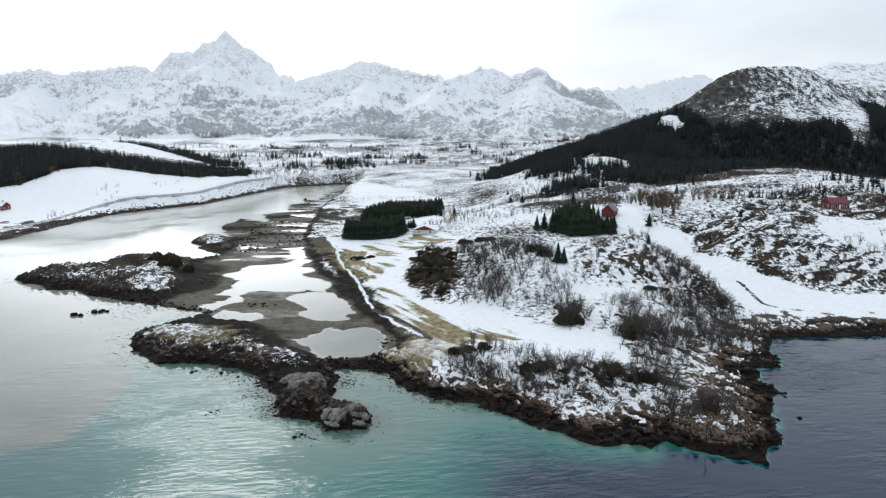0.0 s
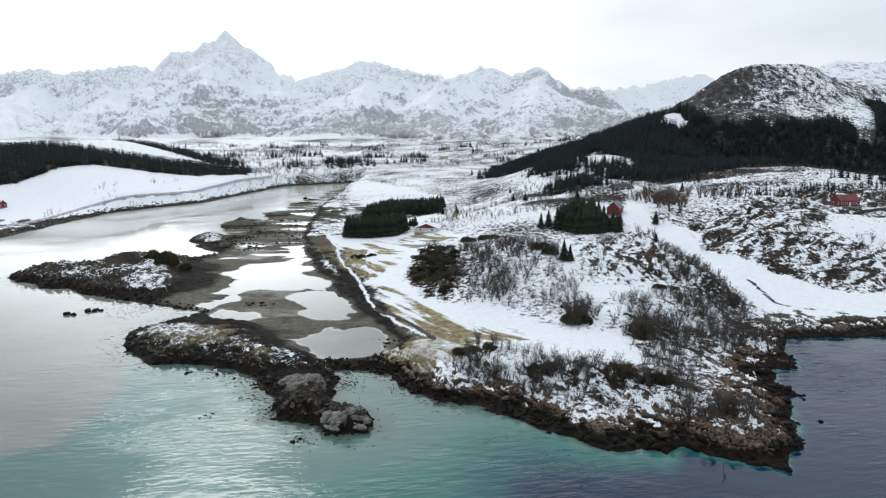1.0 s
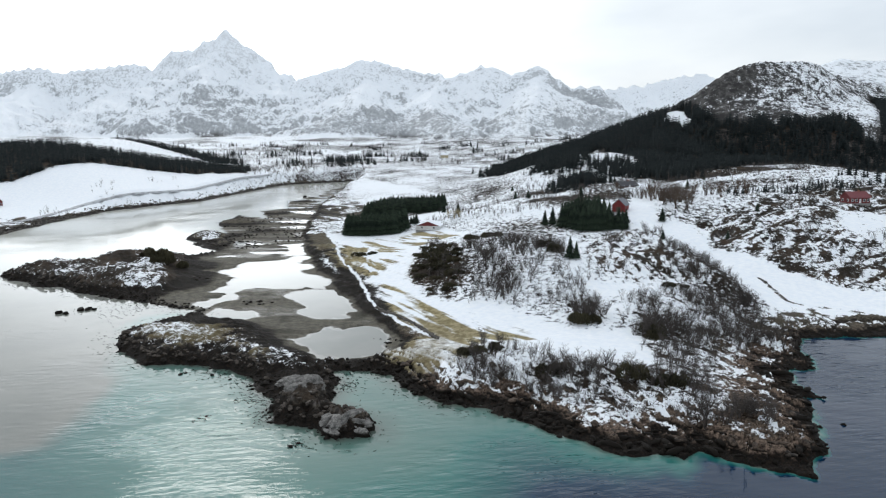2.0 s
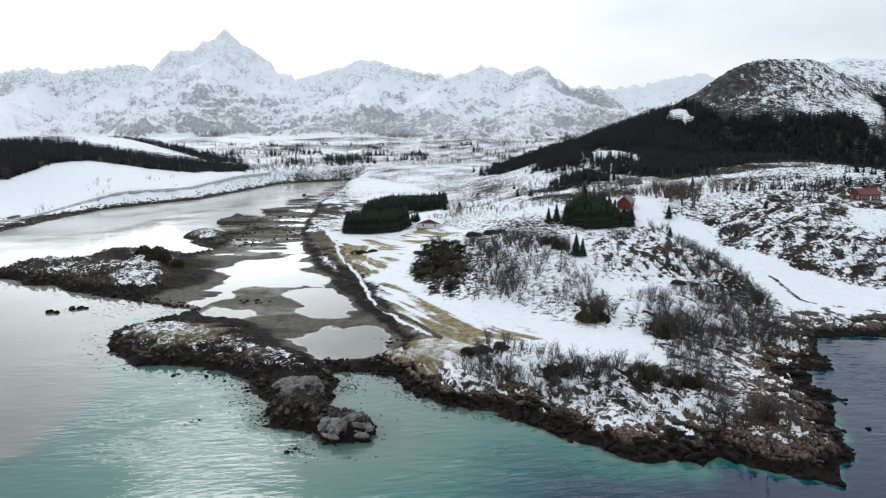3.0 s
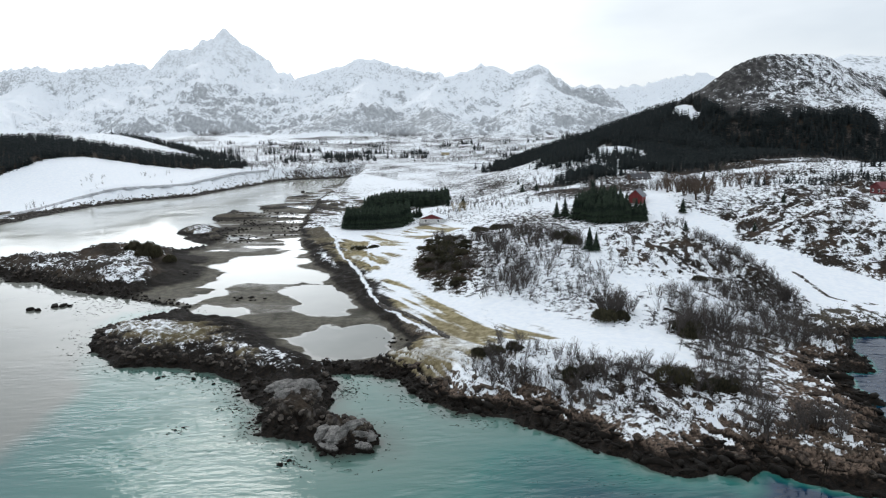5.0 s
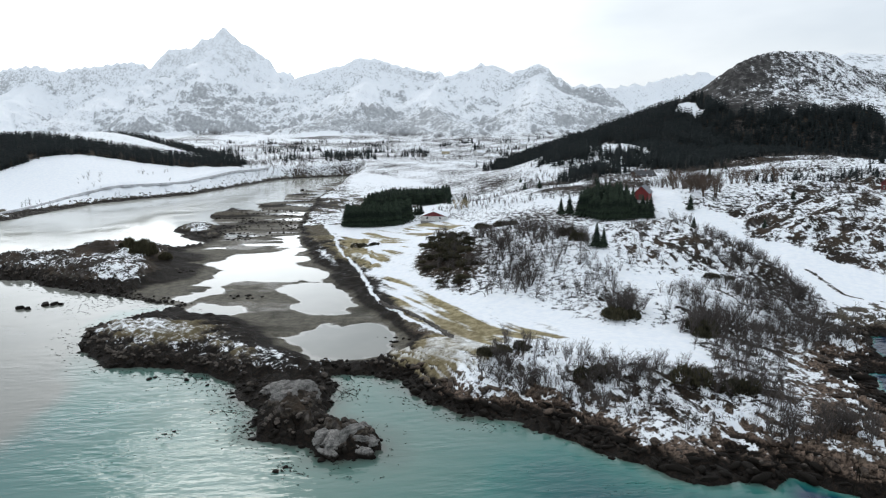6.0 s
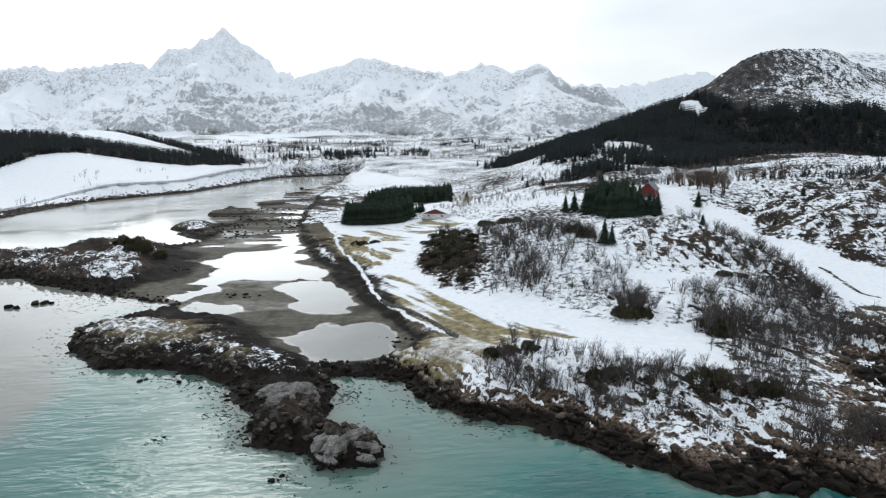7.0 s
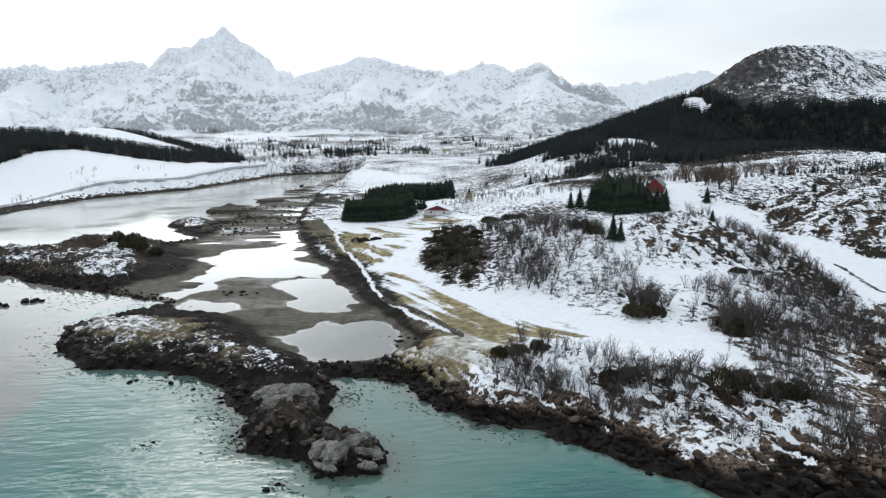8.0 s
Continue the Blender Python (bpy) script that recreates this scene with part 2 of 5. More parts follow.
SKERRIES = [(-18, 157, 2.2, 4.5), (-29, 170, 1.8, 6.0), (-60, 213, 2.2, 10.0), (-76, 222, 2.2, 9.0), (-45, 198, 1.4, 7.0), (-132, 335, 4.6, 13.0),
            (-112, 318, 2.4, 14.0), (-158, 316, 2.6, 9.0), (-104, 292, 3.0, 9.0), (-126, 298, 1.0, 8.0), (-124, 300, 1.0, 12.0), (-122, 480, 2.2, 10.0), (-118, 420, 1.8, 9.0), (-112, 540, 1.8, 10.0),
            (-104, 630, 1.6, 8.0), (-110, 668, 2.2, 6.0), (-96, 445, 0.9, 10.0)]
HILL = [(70, 950, 8), (104, 930, 22), (137, 915, 32), (169, 900, 40), (199, 885, 53), (228, 870, 67), (256, 858, 78), (284, 846, 88), (298, 825, 97), (308, 805, 110), (328, 806, 124),
        (344, 808, 130), (375, 815, 136), (417, 820, 137), (443, 832, 135), (462, 842, 126), (528, 850, 112), (700, 900, 120)]
HILL_BEHIND = [(560, 1380, 90), (660, 1320, 160), (713, 1300, 184), (743, 1300, 190), (811, 1300, 188), (1100, 1350, 230), (1800, 1700, 280)]
WEST_RANGE = [(-3300, 4300, 390), (-2411, 4300, 416), (-2218, 4300, 445), (-2094, 4300, 413), (-1820, 4300, 445), (-1627, 4300, 465), (-1587, 4300, 434), (-1478, 4300, 538),
              (-1327, 4300, 545), (-1277, 4300, 590), (-1203, 4300, 595), (-1162, 4300, 640), (-1129, 4300, 657), (-1090, 4300, 614), (-997, 4300, 546),
              (-927, 4300, 508), (-856, 4300, 439), (-757, 4250, 350)]
MAIN_SPUR = [(-1129, 4300, 650), (-1190, 4080, 500), (-1270, 3850, 340), (-1380, 3500, 170)]
MID_RANGE = [(-757, 4150, 345), (-694, 4100, 363), (-615, 4100, 403), (-459, 4100, 433), (-359, 4100, 470), (-272, 4100, 470), (-149, 4080, 419), (-24, 4050, 404), (86, 4000, 384),
             (111, 3900, 360), (249, 3900, 386), (309, 3900, 424), (399, 3900, 407), (475, 3900, 372), (595, 3900, 419), (646, 3900, 407), (717, 3900, 358), (794, 3900, 305),
             (854, 3900, 320), (946, 3900, 314), (1024, 3900, 255), (1088, 3900, 195), (1160, 3880, 60)]
FOOT_SPURS = [[(604, 3800, 380), (520, 3350, 230), (430, 3000, 120), (380, 2800, 50)], [(-303, 4080, 430), (-330, 3600, 260), (-420, 3100, 110), (-520, 2850, 40)],
              [(60, 3900, 330), (40, 3300, 190), (120, 2850, 90), (220, 2500, 30)], [(-2233, 4300, 400), (-2150, 3800, 250), (-2000, 3200, 60)],
              [(-1600, 4300, 420), (-1700, 3900, 260), (-1720, 3300, 70)]]
FAR_RANGE = [(900, 4650, 300), (1240, 4650, 358), (1422, 4650, 365), (1512, 4650, 401), (1638, 4650, 429), (1747, 4650, 437), (1819, 4650, 465), (1894, 4650, 437), (2043, 4650, 410), (2400, 4600, 520), (3400, 4500, 560)]
DITCH = [(119, 273), (117.6, 264), (117.6, 257), (116, 247), (120, 243)]
# rock beds: outline, the way the beds run, metres from one to the next
BEDS = [(TIP, (0.42, -0.91), 3.2), (SOUTH_BRUSH, (0.42, -0.91), 3.6), (EAST_BRUSH, (0.5, -0.86), 3.6), (ROCK_KNOLL, (-0.15, -0.99), 3.4), (STRATA, (0.84, 0.54), 4.6)]


def beds(x, y, way, gap, shift=0.0):
    """Long narrow seams that run along way, about -0.5 to 0.5."""
    u, v = x * way[0] + y * way[1], x * way[1] - y * way[0]
    v = v + 1.2 * fbm(x, y, 12, 3, shift)
    return fbm(u / 2.8, v, 0.5 * gap, 3, shift)


def mounds(x, y, rows):
    return sum(h * np.exp(-((x - a) ** 2 + (y - b) ** 2) / (2 * s * s)) for a, b, h, s in rows)


def lumps(x, y):
    """Metres inside the shore, with the coves and points that are too small for the plan."""
    near = 1 - smooth(500, 1500, y)
    wx = x + near * (3.2 * fbm(x, y, 11, 4, 1.0) + 1.5 * fbm(x, y, 3.5, 2, 2.0))
    wy = y + near * (3.2 * fbm(x, y, 11, 4, 3.0) + 1.5 * fbm(x, y, 3.5, 2, 4.0))
    d = np.full(np.shape(x), 60.0)
    low = (y < 960) & (np.abs(x) < 700) if np.size(x) > 2000 else np.ones(np.shape(x), bool)
    d[low] = inside(wx[low], wy[low], LAND)
    if not low.all():
        d[~low] = np.where((y[~low] > 960) | ((y[~low] > 240) & (x[~low] > 0)) | ((y[~low] > 330) & (x[~low] < 0)), 60.0, -60.0)
    return d, wx, wy


def ground(x, y):
    """Height of the ground and what it carries: snow, dry grass, mud, bare rock."""
    x, y = np.asarray(x, float), np.asarray(y, float)
    d, wx, wy = lumps(x, y)
    flat = smooth(-3.5, 3.5, inside(wx, wy, FLATS))
    land = smooth(0, 22, d)
    z = 1.6 * (1 - np.exp(-np.maximum(d, 0) / 5)) + land * mounds(x, y, KNOLLS + UPLANDS)
    z = z + land * smooth(850, 3500, y) * 38
    z = z + land * smooth(950, 1500, y) * 16 * (fbm(x, y, 260, 4, 3.1) + 0.25)
    # rough rock and heath; smoother under the fields
    field = np.zeros(x.shape)
    for outline in FIELDS:
        field = np.maximum(field, smooth(-3, 4, inside(wx, wy, outline)))
    meadow = smooth(-3, 3, inside(wx, wy, MEADOW))
    turf = np.zeros(x.shape)
    for outline in GRASS:
        turf = np.maximum(turf, smooth(-3.5, 3.0, inside(wx, wy, outline)))
    calm = np.maximum(np.maximum(field, meadow), smooth(600, 1200, y) * 0.6)
    strata = fbm(x * 0.35 + y * 0.1, y * 1.4 - x * 0.5, 9, 4, 0.4)
    rough = 1.5 * fbm(x, y, 16, 4, 0.2) + 0.9 * (ridged(x, y, 5, 3, 1.1) - 0.5) + 1.9 * strata * smooth(95, 120, x) + 1.2 * strata * smooth(50, 58, x) * smooth(248, 262, y)
    z = z + smooth(0.5, 7, d) * (1 - 0.85 * calm) * rough
    shore = smooth(-2, 1, d) * (1 - smooth(5, 13, d)) * (1 - flat) * (1 - smooth(450, 700, y))
    z = z + shore * (1.2 * (ridged(x, y, 4.2, 4, 0.7) - 0.45) + 0.5 * fbm(x, y, 1.6, 2, 3.3))
    # tilted beds that break off in ledges
    bare = smooth(0.2, 3, d) * (1 - flat) * (1 - smooth(400, 450, y)) * (1 - calm)
    seam, zoned = np.zeros(x.shape), np.zeros(x.shape)
    for outline, way, gap in BEDS:
        g = smooth(-5, 4, inside(wx, wy, outline)) * (1 - zoned)
        if not (g > 0).any():
            continue
        k = g > 0
        X, Y = x[k], y[k]
        q = (X * way[1] - Y * way[0]) / gap + 1.3 * fbm(X, Y, 15, 3, 4.4)
        ledge = (q - np.floor(q)) ** 1.4 - 0.42
        z[k] = z[k] + (g * bare)[k] * (0.65 + 0.9 * fbm(X, Y, 22, 2, 7.7)) * ledge * 0.95
        seam[k] = seam[k] + g[k] * beds(X, Y, way, gap)
        zoned = np.maximum(zoned, g)
    tilt = (x * 0.9 + y * 0.42) / 3.0 + 1.2 * fbm(x, y, 13, 3, 4.4)
    brow = smooth(0.2, 2.5, d) * (1 - smooth(8, 18, d)) * (1 - flat) * (1 - smooth(380, 450, y))
    z = z + brow * 1.15 * ((tilt - np.floor(tilt)) ** 1.3 - 0.44) * (0.6 + 1.2 * np.clip(fbm(x, y, 26, 2, 2.9) + 0.4, 0, 1))
    z = z * (1 - 0.38 * smooth(-24, -36, x) * (1 - smooth(250, 268, y)))
    # broken crags on the spit and the island
    spit = smooth(-16, -24, x) * (1 - smooth(350, 365, y)) * smooth(0.3, 3.5, d) * (1 - flat)
    z = z + spit * (1.5 * (ridged(x, y, 6.5, 4, 2.6) - 0.5) + 0.8 * fbm(x, y, 2.6, 2, 1.9))
    # tidal flats with their pools and creeks
    north = smooth(325, 400, y)
    mud = 0.16 + (0.22 + 0.55 * north) * fbm(x * 0.4, y * 1.1, 15, 5, 5.0) + 0.05 * fbm(x, y, 3, 2, 6.0)
    mud = mud - 0.30 * north * smooth(-0.10, 0.18, fbm(x * 0.3, y, 17, 4, 7.0))
    for outline in POOLS:
        mud = mud - 0.6 * smooth(-1.6, 1.6, inside(wx + 4 * fbm(x * 0.6, y, 8, 4, 9.0), wy + 4 * fbm(x * 0.6, y, 8, 4, 10.0), outline))
    z = z * (1 - flat) + mud * flat
    sker = mounds(wx, wy, SKERRIES)
    z = z + sker * (0.75 + 0.5 * ridged(x, y, 3.5, 3, 2.0)) * smooth(-4, 3, d)
    # sea bed
    deep = np.maximum(-d, 0) * (0.09 + 0.9 * smooth(0, 40, x) + 5.0 * smooth(40, 58, x)) + 2.5 * smooth(40, 58, x) * smooth(0, 0.6, -d)
    z = np.where(d < 0, np.maximum(np.minimum(z, 0.0) - deep - 0.25 * smooth(0, 2, -d), -16), z)
    # hills and ranges
    far = y > 560
    rock = np.zeros(x.shape)
    if far.any():
        X, Y, Z = x[far], y[far], z[far]
        k = 60 * fbm(X, Y, 420, 5, 0.3)
        peak = crest(X + 0.05 * k, Y + 0.1 * k, HILL, 0.85)[0]
        body, top = crest(X + 0.15 * k, Y + 0.25 * k, [(a, b, c * 0.84 - 6) for a, b, c in HILL], 0.34)
        body = body - smooth(230, 290, X) * np.maximum(64 - body, 0) * 1.5
        hill = np.maximum(peak, body)
        hill = hill + smooth(0, 40, top - hill + 25) * (9 * (ridged(X, Y, 55, 4, 0.5) - 0.62) + 4 * fbm(X, Y, 26, 3, 0.1)) + 1.6 * fbm(X, Y, 9, 2, 0.3)
        back = crest(X, Y, HILL_BEHIND, 0.4)[0] + 14 * fbm(X, Y, 130, 4, 0.8)
        rock[far] = np.maximum(smooth(-4, 10, hill - Z) * 0.9, smooth(0, 10, back - Z))
        Z = np.maximum(Z, np.maximum(hill, back))
        R = np.full(X.shape, -1e9)
        for nodes, slope in [(WEST_RANGE, 0.62), (MAIN_SPUR, 0.75), (MID_RANGE, 0.5), (FAR_RANGE, 0.6)] + [(s, 0.5) for s in FOOT_SPURS]:
            peak = crest(X + 0.45 * k, Y + 0.6 * k, nodes, slope * 2.1)[0] if len(nodes) > 4 else -1e9
            body, top = crest(X + 0.8 * k, Y + k, [(a, b, c * 0.76 - 10) if len(nodes) > 4 else (a, b, c * 0.88) for a, b, c in nodes], slope * 0.8)
            h = np.maximum(peak, body)
            h = h + np.clip((1.04 * top - h) / 110, 0.10, 1) * (165 * (ridged(X, Y, 420, 5, 0.9) - 0.6) + 70 * (ridged(X, Y, 110, 3, 0.2) - 0.55)) + 30 * (ridged(X, Y, 60, 2, 1.7) - 0.5)
            R = np.maximum(R, h)
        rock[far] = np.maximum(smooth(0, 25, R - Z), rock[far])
        Z = np.maximum(Z, R)
        z[far] = Z
    # what the ground carries
    patch = fbm(x, y, 40, 3, 8.0)
    snow = 0.56 + 0.28 * patch
    for outline, share in BRUSH:
        g = smooth(-4, 5, inside(wx, wy, outline))
        snow = snow * (1 - g) + g * (share + (0.55 if outline is HIGH_SLOPE else 0.28) * patch)
    snow = np.maximum(snow, field * 0.97)
    straw = smooth(-2, 3, inside(wx, wy, GRASS_BANK))
    snow = np.minimum(snow, 1 - straw * (0.55 - 0.5 * fbm(x * 0.4 + y * 0.3, y - x * 0.5, 9, 3, 3.7)))
    snow = snow - 0.10 * smooth(40, 70, x) * (1 - smooth(190, 225, y)) - 0.12 * smooth(100, 130, x) * (1 - smooth(380, 430, y)) * (1 - field)
    snow = np.where(x < -150, np.maximum(snow, 0.86 * smooth(400, 470, y)), snow)
    streak = fbm((x * 0.46 - y * 0.89) / 9.0, x * 0.89 + y * 0.46, 2.6, 3, 2.2)
    snow = snow * (1 - meadow) + meadow * (0.88 + 0.5 * streak - turf * (0.42 - 1.6 * streak))
    snow = np.clip(snow, 0, 1) + (1 - calm) * zoned * 0.62 * seam
    snow = np.where(y > 850, np.minimum(snow, 0.68 + 0.5 * fbm(x, y, 160, 4, 2.7)), snow)
    # extra snow on the high and far ranges also stands in for haze
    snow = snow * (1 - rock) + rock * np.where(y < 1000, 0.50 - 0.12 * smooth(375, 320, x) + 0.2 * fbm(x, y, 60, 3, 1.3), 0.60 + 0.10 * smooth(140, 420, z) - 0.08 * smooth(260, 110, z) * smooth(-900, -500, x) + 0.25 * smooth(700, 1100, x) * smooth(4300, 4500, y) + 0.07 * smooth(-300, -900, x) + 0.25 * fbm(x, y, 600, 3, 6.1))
    snow = np.where((x < -28) & (y < 360), np.minimum(snow, 0.33 + 0.45 * fbm(x, y, 16, 3, 5.5) + 0.6 * smooth(15, 5, np.hypot((x + 103) * 0.8, y - 290))), snow)
    snow = np.where((x < -8) & (y < 186), 0.0, snow)
    bank = smooth(-2, 2, inside(wx, wy, BROWN_BANK))
    snow = np.minimum(snow, 1 - 0.78 * bank)
    tx, ty = x + 0.3 * (wx - x), y + 0.3 * (wy - y)
    snow = snow * np.maximum(smooth(1.3, 2.3, z + 1.2 * fbm(x, y, 7, 3, 1.2)), meadow) * (1 - flat)
    snow = np.maximum(snow, 0.80 * (1 - smooth(0.2, 1.15, along(tx, ty, TRACK))))
    snow = np.minimum(snow, 0.38 + 0.6 * smooth(0.3, 1.8, along(tx, ty, DITCH)))
    wood = np.maximum(smooth(-6, 10, inside(x, y, HILL_WOOD)), smooth(-6, 10, inside(x, y, WEST_WOOD)))
    snow = np.maximum(snow * (1 - 0.95 * wood), np.maximum(0.95 * smooth(-2, 3, inside(x, y, HILL_CLEARING)), 0.72 * smooth(-4, 6, inside(x, y, WEST_GAP))))
    rock = rock * (1 - wood)
    shelf = smooth(-4, 8, inside(x, y, BIRCH_SHELF))
    snow, rock = np.where(wood > 0.5, snow, snow * (1 - shelf) + 0.56 * shelf), rock * (1 - shelf)
    grass = np.maximum(np.maximum(np.maximum(np.maximum(turf, 0.8 * meadow), 1.0 * smooth(-2, 2, inside(wx, wy, GRASS_BANK))), 0.4 * smooth(2.6, 3.6, z) * (x < -34) * (y < 250)), np.maximum(0.35 * bank, 0.8 * (1 - smooth(2, 5, along(tx, ty, TRACK))) * smooth(-4, 0, inside(x, y, MEADOW))))
    return z, snow, grass, flat, rock

# ---- materials ----
def material(name):
    m = bpy.data.materials.new(name)
    m.use_nodes = True
    t = m.node_tree
    return m, t, t.nodes["Principled BSDF"]


def node(t, kind, **values):
    n = t.nodes.new("ShaderNode" + kind)
    for key, value in values.items():
        if key in n.inputs:
            n.inputs[key].default_value = value
        else:
            setattr(n, key, value)
    return n


def wire(t, *pairs):
    for a, b in pairs:
        t.links.new(a, b)


def calc(t, op, a, b=None, clamp=False):
    n = t.nodes.new("ShaderNodeMath")
    n.operation, n.use_clamp = op, clamp
    for i, v in enumerate((a, b)):
        if v is None:
            continue
        if isinstance(v, (int, float)):
            n.inputs[i].default_value = v
        else:
            t.links.new(v, n.inputs[i])
    return n.outputs[0]


def step(t, value, low, high):
    n = node(t, "MapRange")
    n.interpolation_type = "SMOOTHSTEP"
    for key, v in (("From Min", low), ("From Max", high)):
        if isinstance(v, (int, float)):
            n.inputs[key].default_value = v
        else:
            t.links.new(v, n.inputs[key])
    t.links.new(value, n.inputs["Value"])
    return n.outputs[0]


def blend(t, fac, a, b):
    n = t.nodes.new("ShaderNodeMix")
    n.data_type = "RGBA"
    for i, v in ((0, fac), (6, a), (7, b)):
        if isinstance(v, (int, float)):
            n.inputs[i].default_value = v
        elif isinstance(v, tuple):
            n.inputs[i].default_value = (*v, 1)
        else:
            t.links.new(v, n.inputs[i])
    return n.outputs[2]


def noise_at(t, where, scale, detail=4, rough=0.55, stretch=None):
    if stretch:
        mp = node(t, "Mapping", vector_type="TEXTURE")
        mp.inputs["Scale"].default_value = [1 / v for v in stretch[:3]]
        if len(stretch) > 3:
            mp.inputs["Rotation"].default_value = (0, 0, stretch[3])
        t.links.new(where, mp.inputs["Vector"])
        where = mp.outputs[0]
    n = node(t, "TexNoise", Scale=scale, Detail=detail, Roughness=rough)
    t.links.new(where, n.inputs["Vector"])
    return n.outputs["Fac"]


def plain(name, color, rough=0.7, vary=0.25, scale=2.0, bump=0.0, metal=0.0, random_tint=0.0):
    """A coat with two scales of grain."""
    m, t, b = material(name)
    co = node(t, "TexCoord").outputs["Object"]
    n1, n2 = noise_at(t, co, scale), noise_at(t, co, scale * 7, 3)
    f = calc(t, "ADD", calc(t, "MULTIPLY", n1, 0.65), calc(t, "MULTIPLY", n2, 0.35))
    dark, light = tuple(c * (1 - vary) for c in color), tuple(min(1, c * (1 + vary)) for c in color)
    col = blend(t, step(t, f, 0.35, 0.65), dark, light)
    if random_tint:
        info = node(t, "ObjectInfo")
        col = blend(t, calc(t, "MULTIPLY", info.outputs["Random"], random_tint), col, tuple(c * 0.45 for c in color))
    wire(t, (col, b.inputs["Base Color"]))
    b.inputs["Roughness"].default_value, b.inputs["Metallic"].default_value = rough, metal
    if bump:
        bp = node(t, "Bump", Strength=0.6, Distance=bump)
        wire(t, (f, bp.inputs["Height"]), (bp.outputs[0], b.inputs["Normal"]))
    return m


def ground_material():
    m, t, b = material("winter_ground")
    geo = node(t, "NewGeometry")
    where = geo.outputs["Position"]
    xyz = node(t, "SeparateXYZ")
    up = node(t, "SeparateXYZ")
    wire(t, (where, xyz.inputs[0]), (geo.outputs["Normal"], up.inputs[0]))
    zone = node(t, "Attribute", attribute_name="cover")
    split = node(t, "SeparateColor")
    wire(t, (zone.outputs["Color"], split.inputs[0]))
    snow_, grass_, mud_ = split.outputs
    rock_ = zone.outputs["Alpha"]
    big, mid = noise_at(t, where, 0.10, 5), noise_at(t, where, 0.55, 5, 0.6)
    fine, grain = noise_at(t, where, 1.7, 5, 0.65), noise_at(t, where, 7.0, 3)
    far1, far2 = noise_at(t, where, 0.016, 8, 0.66), noise_at(t, where, 0.06, 6, 0.72)
    # bare ground: heath and rock
    heath = blend(t, step(t, fine, 0.35, 0.65), (0.011, 0.009, 0.007), (0.038, 0.028, 0.019))
    heath = blend(t, step(t, big, 0.45, 0.62), heath, (0.055, 0.038, 0.025))
    stone = blend(t, step(t, mid, 0.38, 0.62), (0.028, 0.025, 0.024), (0.115, 0.100, 0.090))
    steep = step(t, up.outputs["Z"], 0.86, 0.66)
    bare = blend(t, calc(t, "MAXIMUM", steep, step(t, fine, 0.60, 0.72)), heath, stone)
    # ranges: rock painted paler to imitate haze, palest on the tops
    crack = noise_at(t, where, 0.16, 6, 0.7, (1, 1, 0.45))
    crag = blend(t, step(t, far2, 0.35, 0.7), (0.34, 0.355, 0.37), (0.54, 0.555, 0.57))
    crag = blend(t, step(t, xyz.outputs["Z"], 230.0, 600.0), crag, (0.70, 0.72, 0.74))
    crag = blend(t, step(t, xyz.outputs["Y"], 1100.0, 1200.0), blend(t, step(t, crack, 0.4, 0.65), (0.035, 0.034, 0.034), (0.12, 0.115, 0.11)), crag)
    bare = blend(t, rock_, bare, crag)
    # dry grass
    straw = blend(t, step(t, mid, 0.35, 0.65), (0.22, 0.18, 0.085), (0.40, 0.34, 0.20))
    bare = blend(t, calc(t, "MULTIPLY", grass_, step(t, fine, 0.18, 0.38)), bare, straw)
    # brown rock above the tide, weed below
    height = calc(t, "ADD", xyz.outputs["Z"], calc(t, "MULTIPLY", calc(t, "SUBTRACT", mid, 0.5), 1.6))
    shore = blend(t, step(t, fine, 0.36, 0.66), (0.030, 0.022, 0.017), (0.235, 0.170, 0.128))
    spit = calc(t, "MULTIPLY", step(t, xyz.outputs["X"], -8.0, -16.0), step(t, xyz.outputs["Y"], 385.0, 365.0))
    shore = blend(t, calc(t, "MULTIPLY", spit, 0.95), shore, blend(t, step(t, fine, 0.42, 0.66), (0.014, 0.012, 0.010), (0.12, 0.108, 0.092)))
    low = calc(t, "MULTIPLY", step(t, height, 3.4, 2.3), calc(t, "SUBTRACT", 1.0, calc(t, "MULTIPLY", grass_, 0.8)))
    bare = blend(t, low, bare, blend(t, step(t, fine, 0.35, 0.66), (0.030, 0.026, 0.020), (0.140, 0.120, 0.088)))
    bare = blend(t, calc(t, "MULTIPLY", low, step(t, xyz.outputs["Y"], 228.0, 206.0)), bare, shore)
    weed = blend(t, step(t, fine, 0.4, 0.7), (0.006, 0.005, 0.004), (0.022, 0.015, 0.010))
    tide = calc(t, "ADD", 1.15, calc(t, "MULTIPLY", spit, 1.3))
    bare = blend(t, step(t, height, calc(t, "ADD", tide, 0.8), tide), bare, weed)
    # mud
    silt_or_sheen = blend(t, step(t, mid, 0.35, 0.7), (0.070, 0.064, 0.047), (0.142, 0.128, 0.098))
    silt_or_sheen = blend(t, step(t, big, 0.50, 0.68), silt_or_sheen, (0.040, 0.037, 0.025))
    bars = calc(t, "MULTIPLY", step(t, xyz.outputs["Y"], 325.0, 400.0), step(t, noise_at(t, where, 0.09, 5, 0.6, (0.5, 1.3, 1, 0.2)), 0.47, 0.53))
    silt_or_sheen = blend(t, bars, silt_or_sheen, (0.050, 0.042, 0.029))
    bare = blend(t, calc(t, "MULTIPLY", mud_, step(t, xyz.outputs["Z"], 0.9, 0.45)), bare, silt_or_sheen)
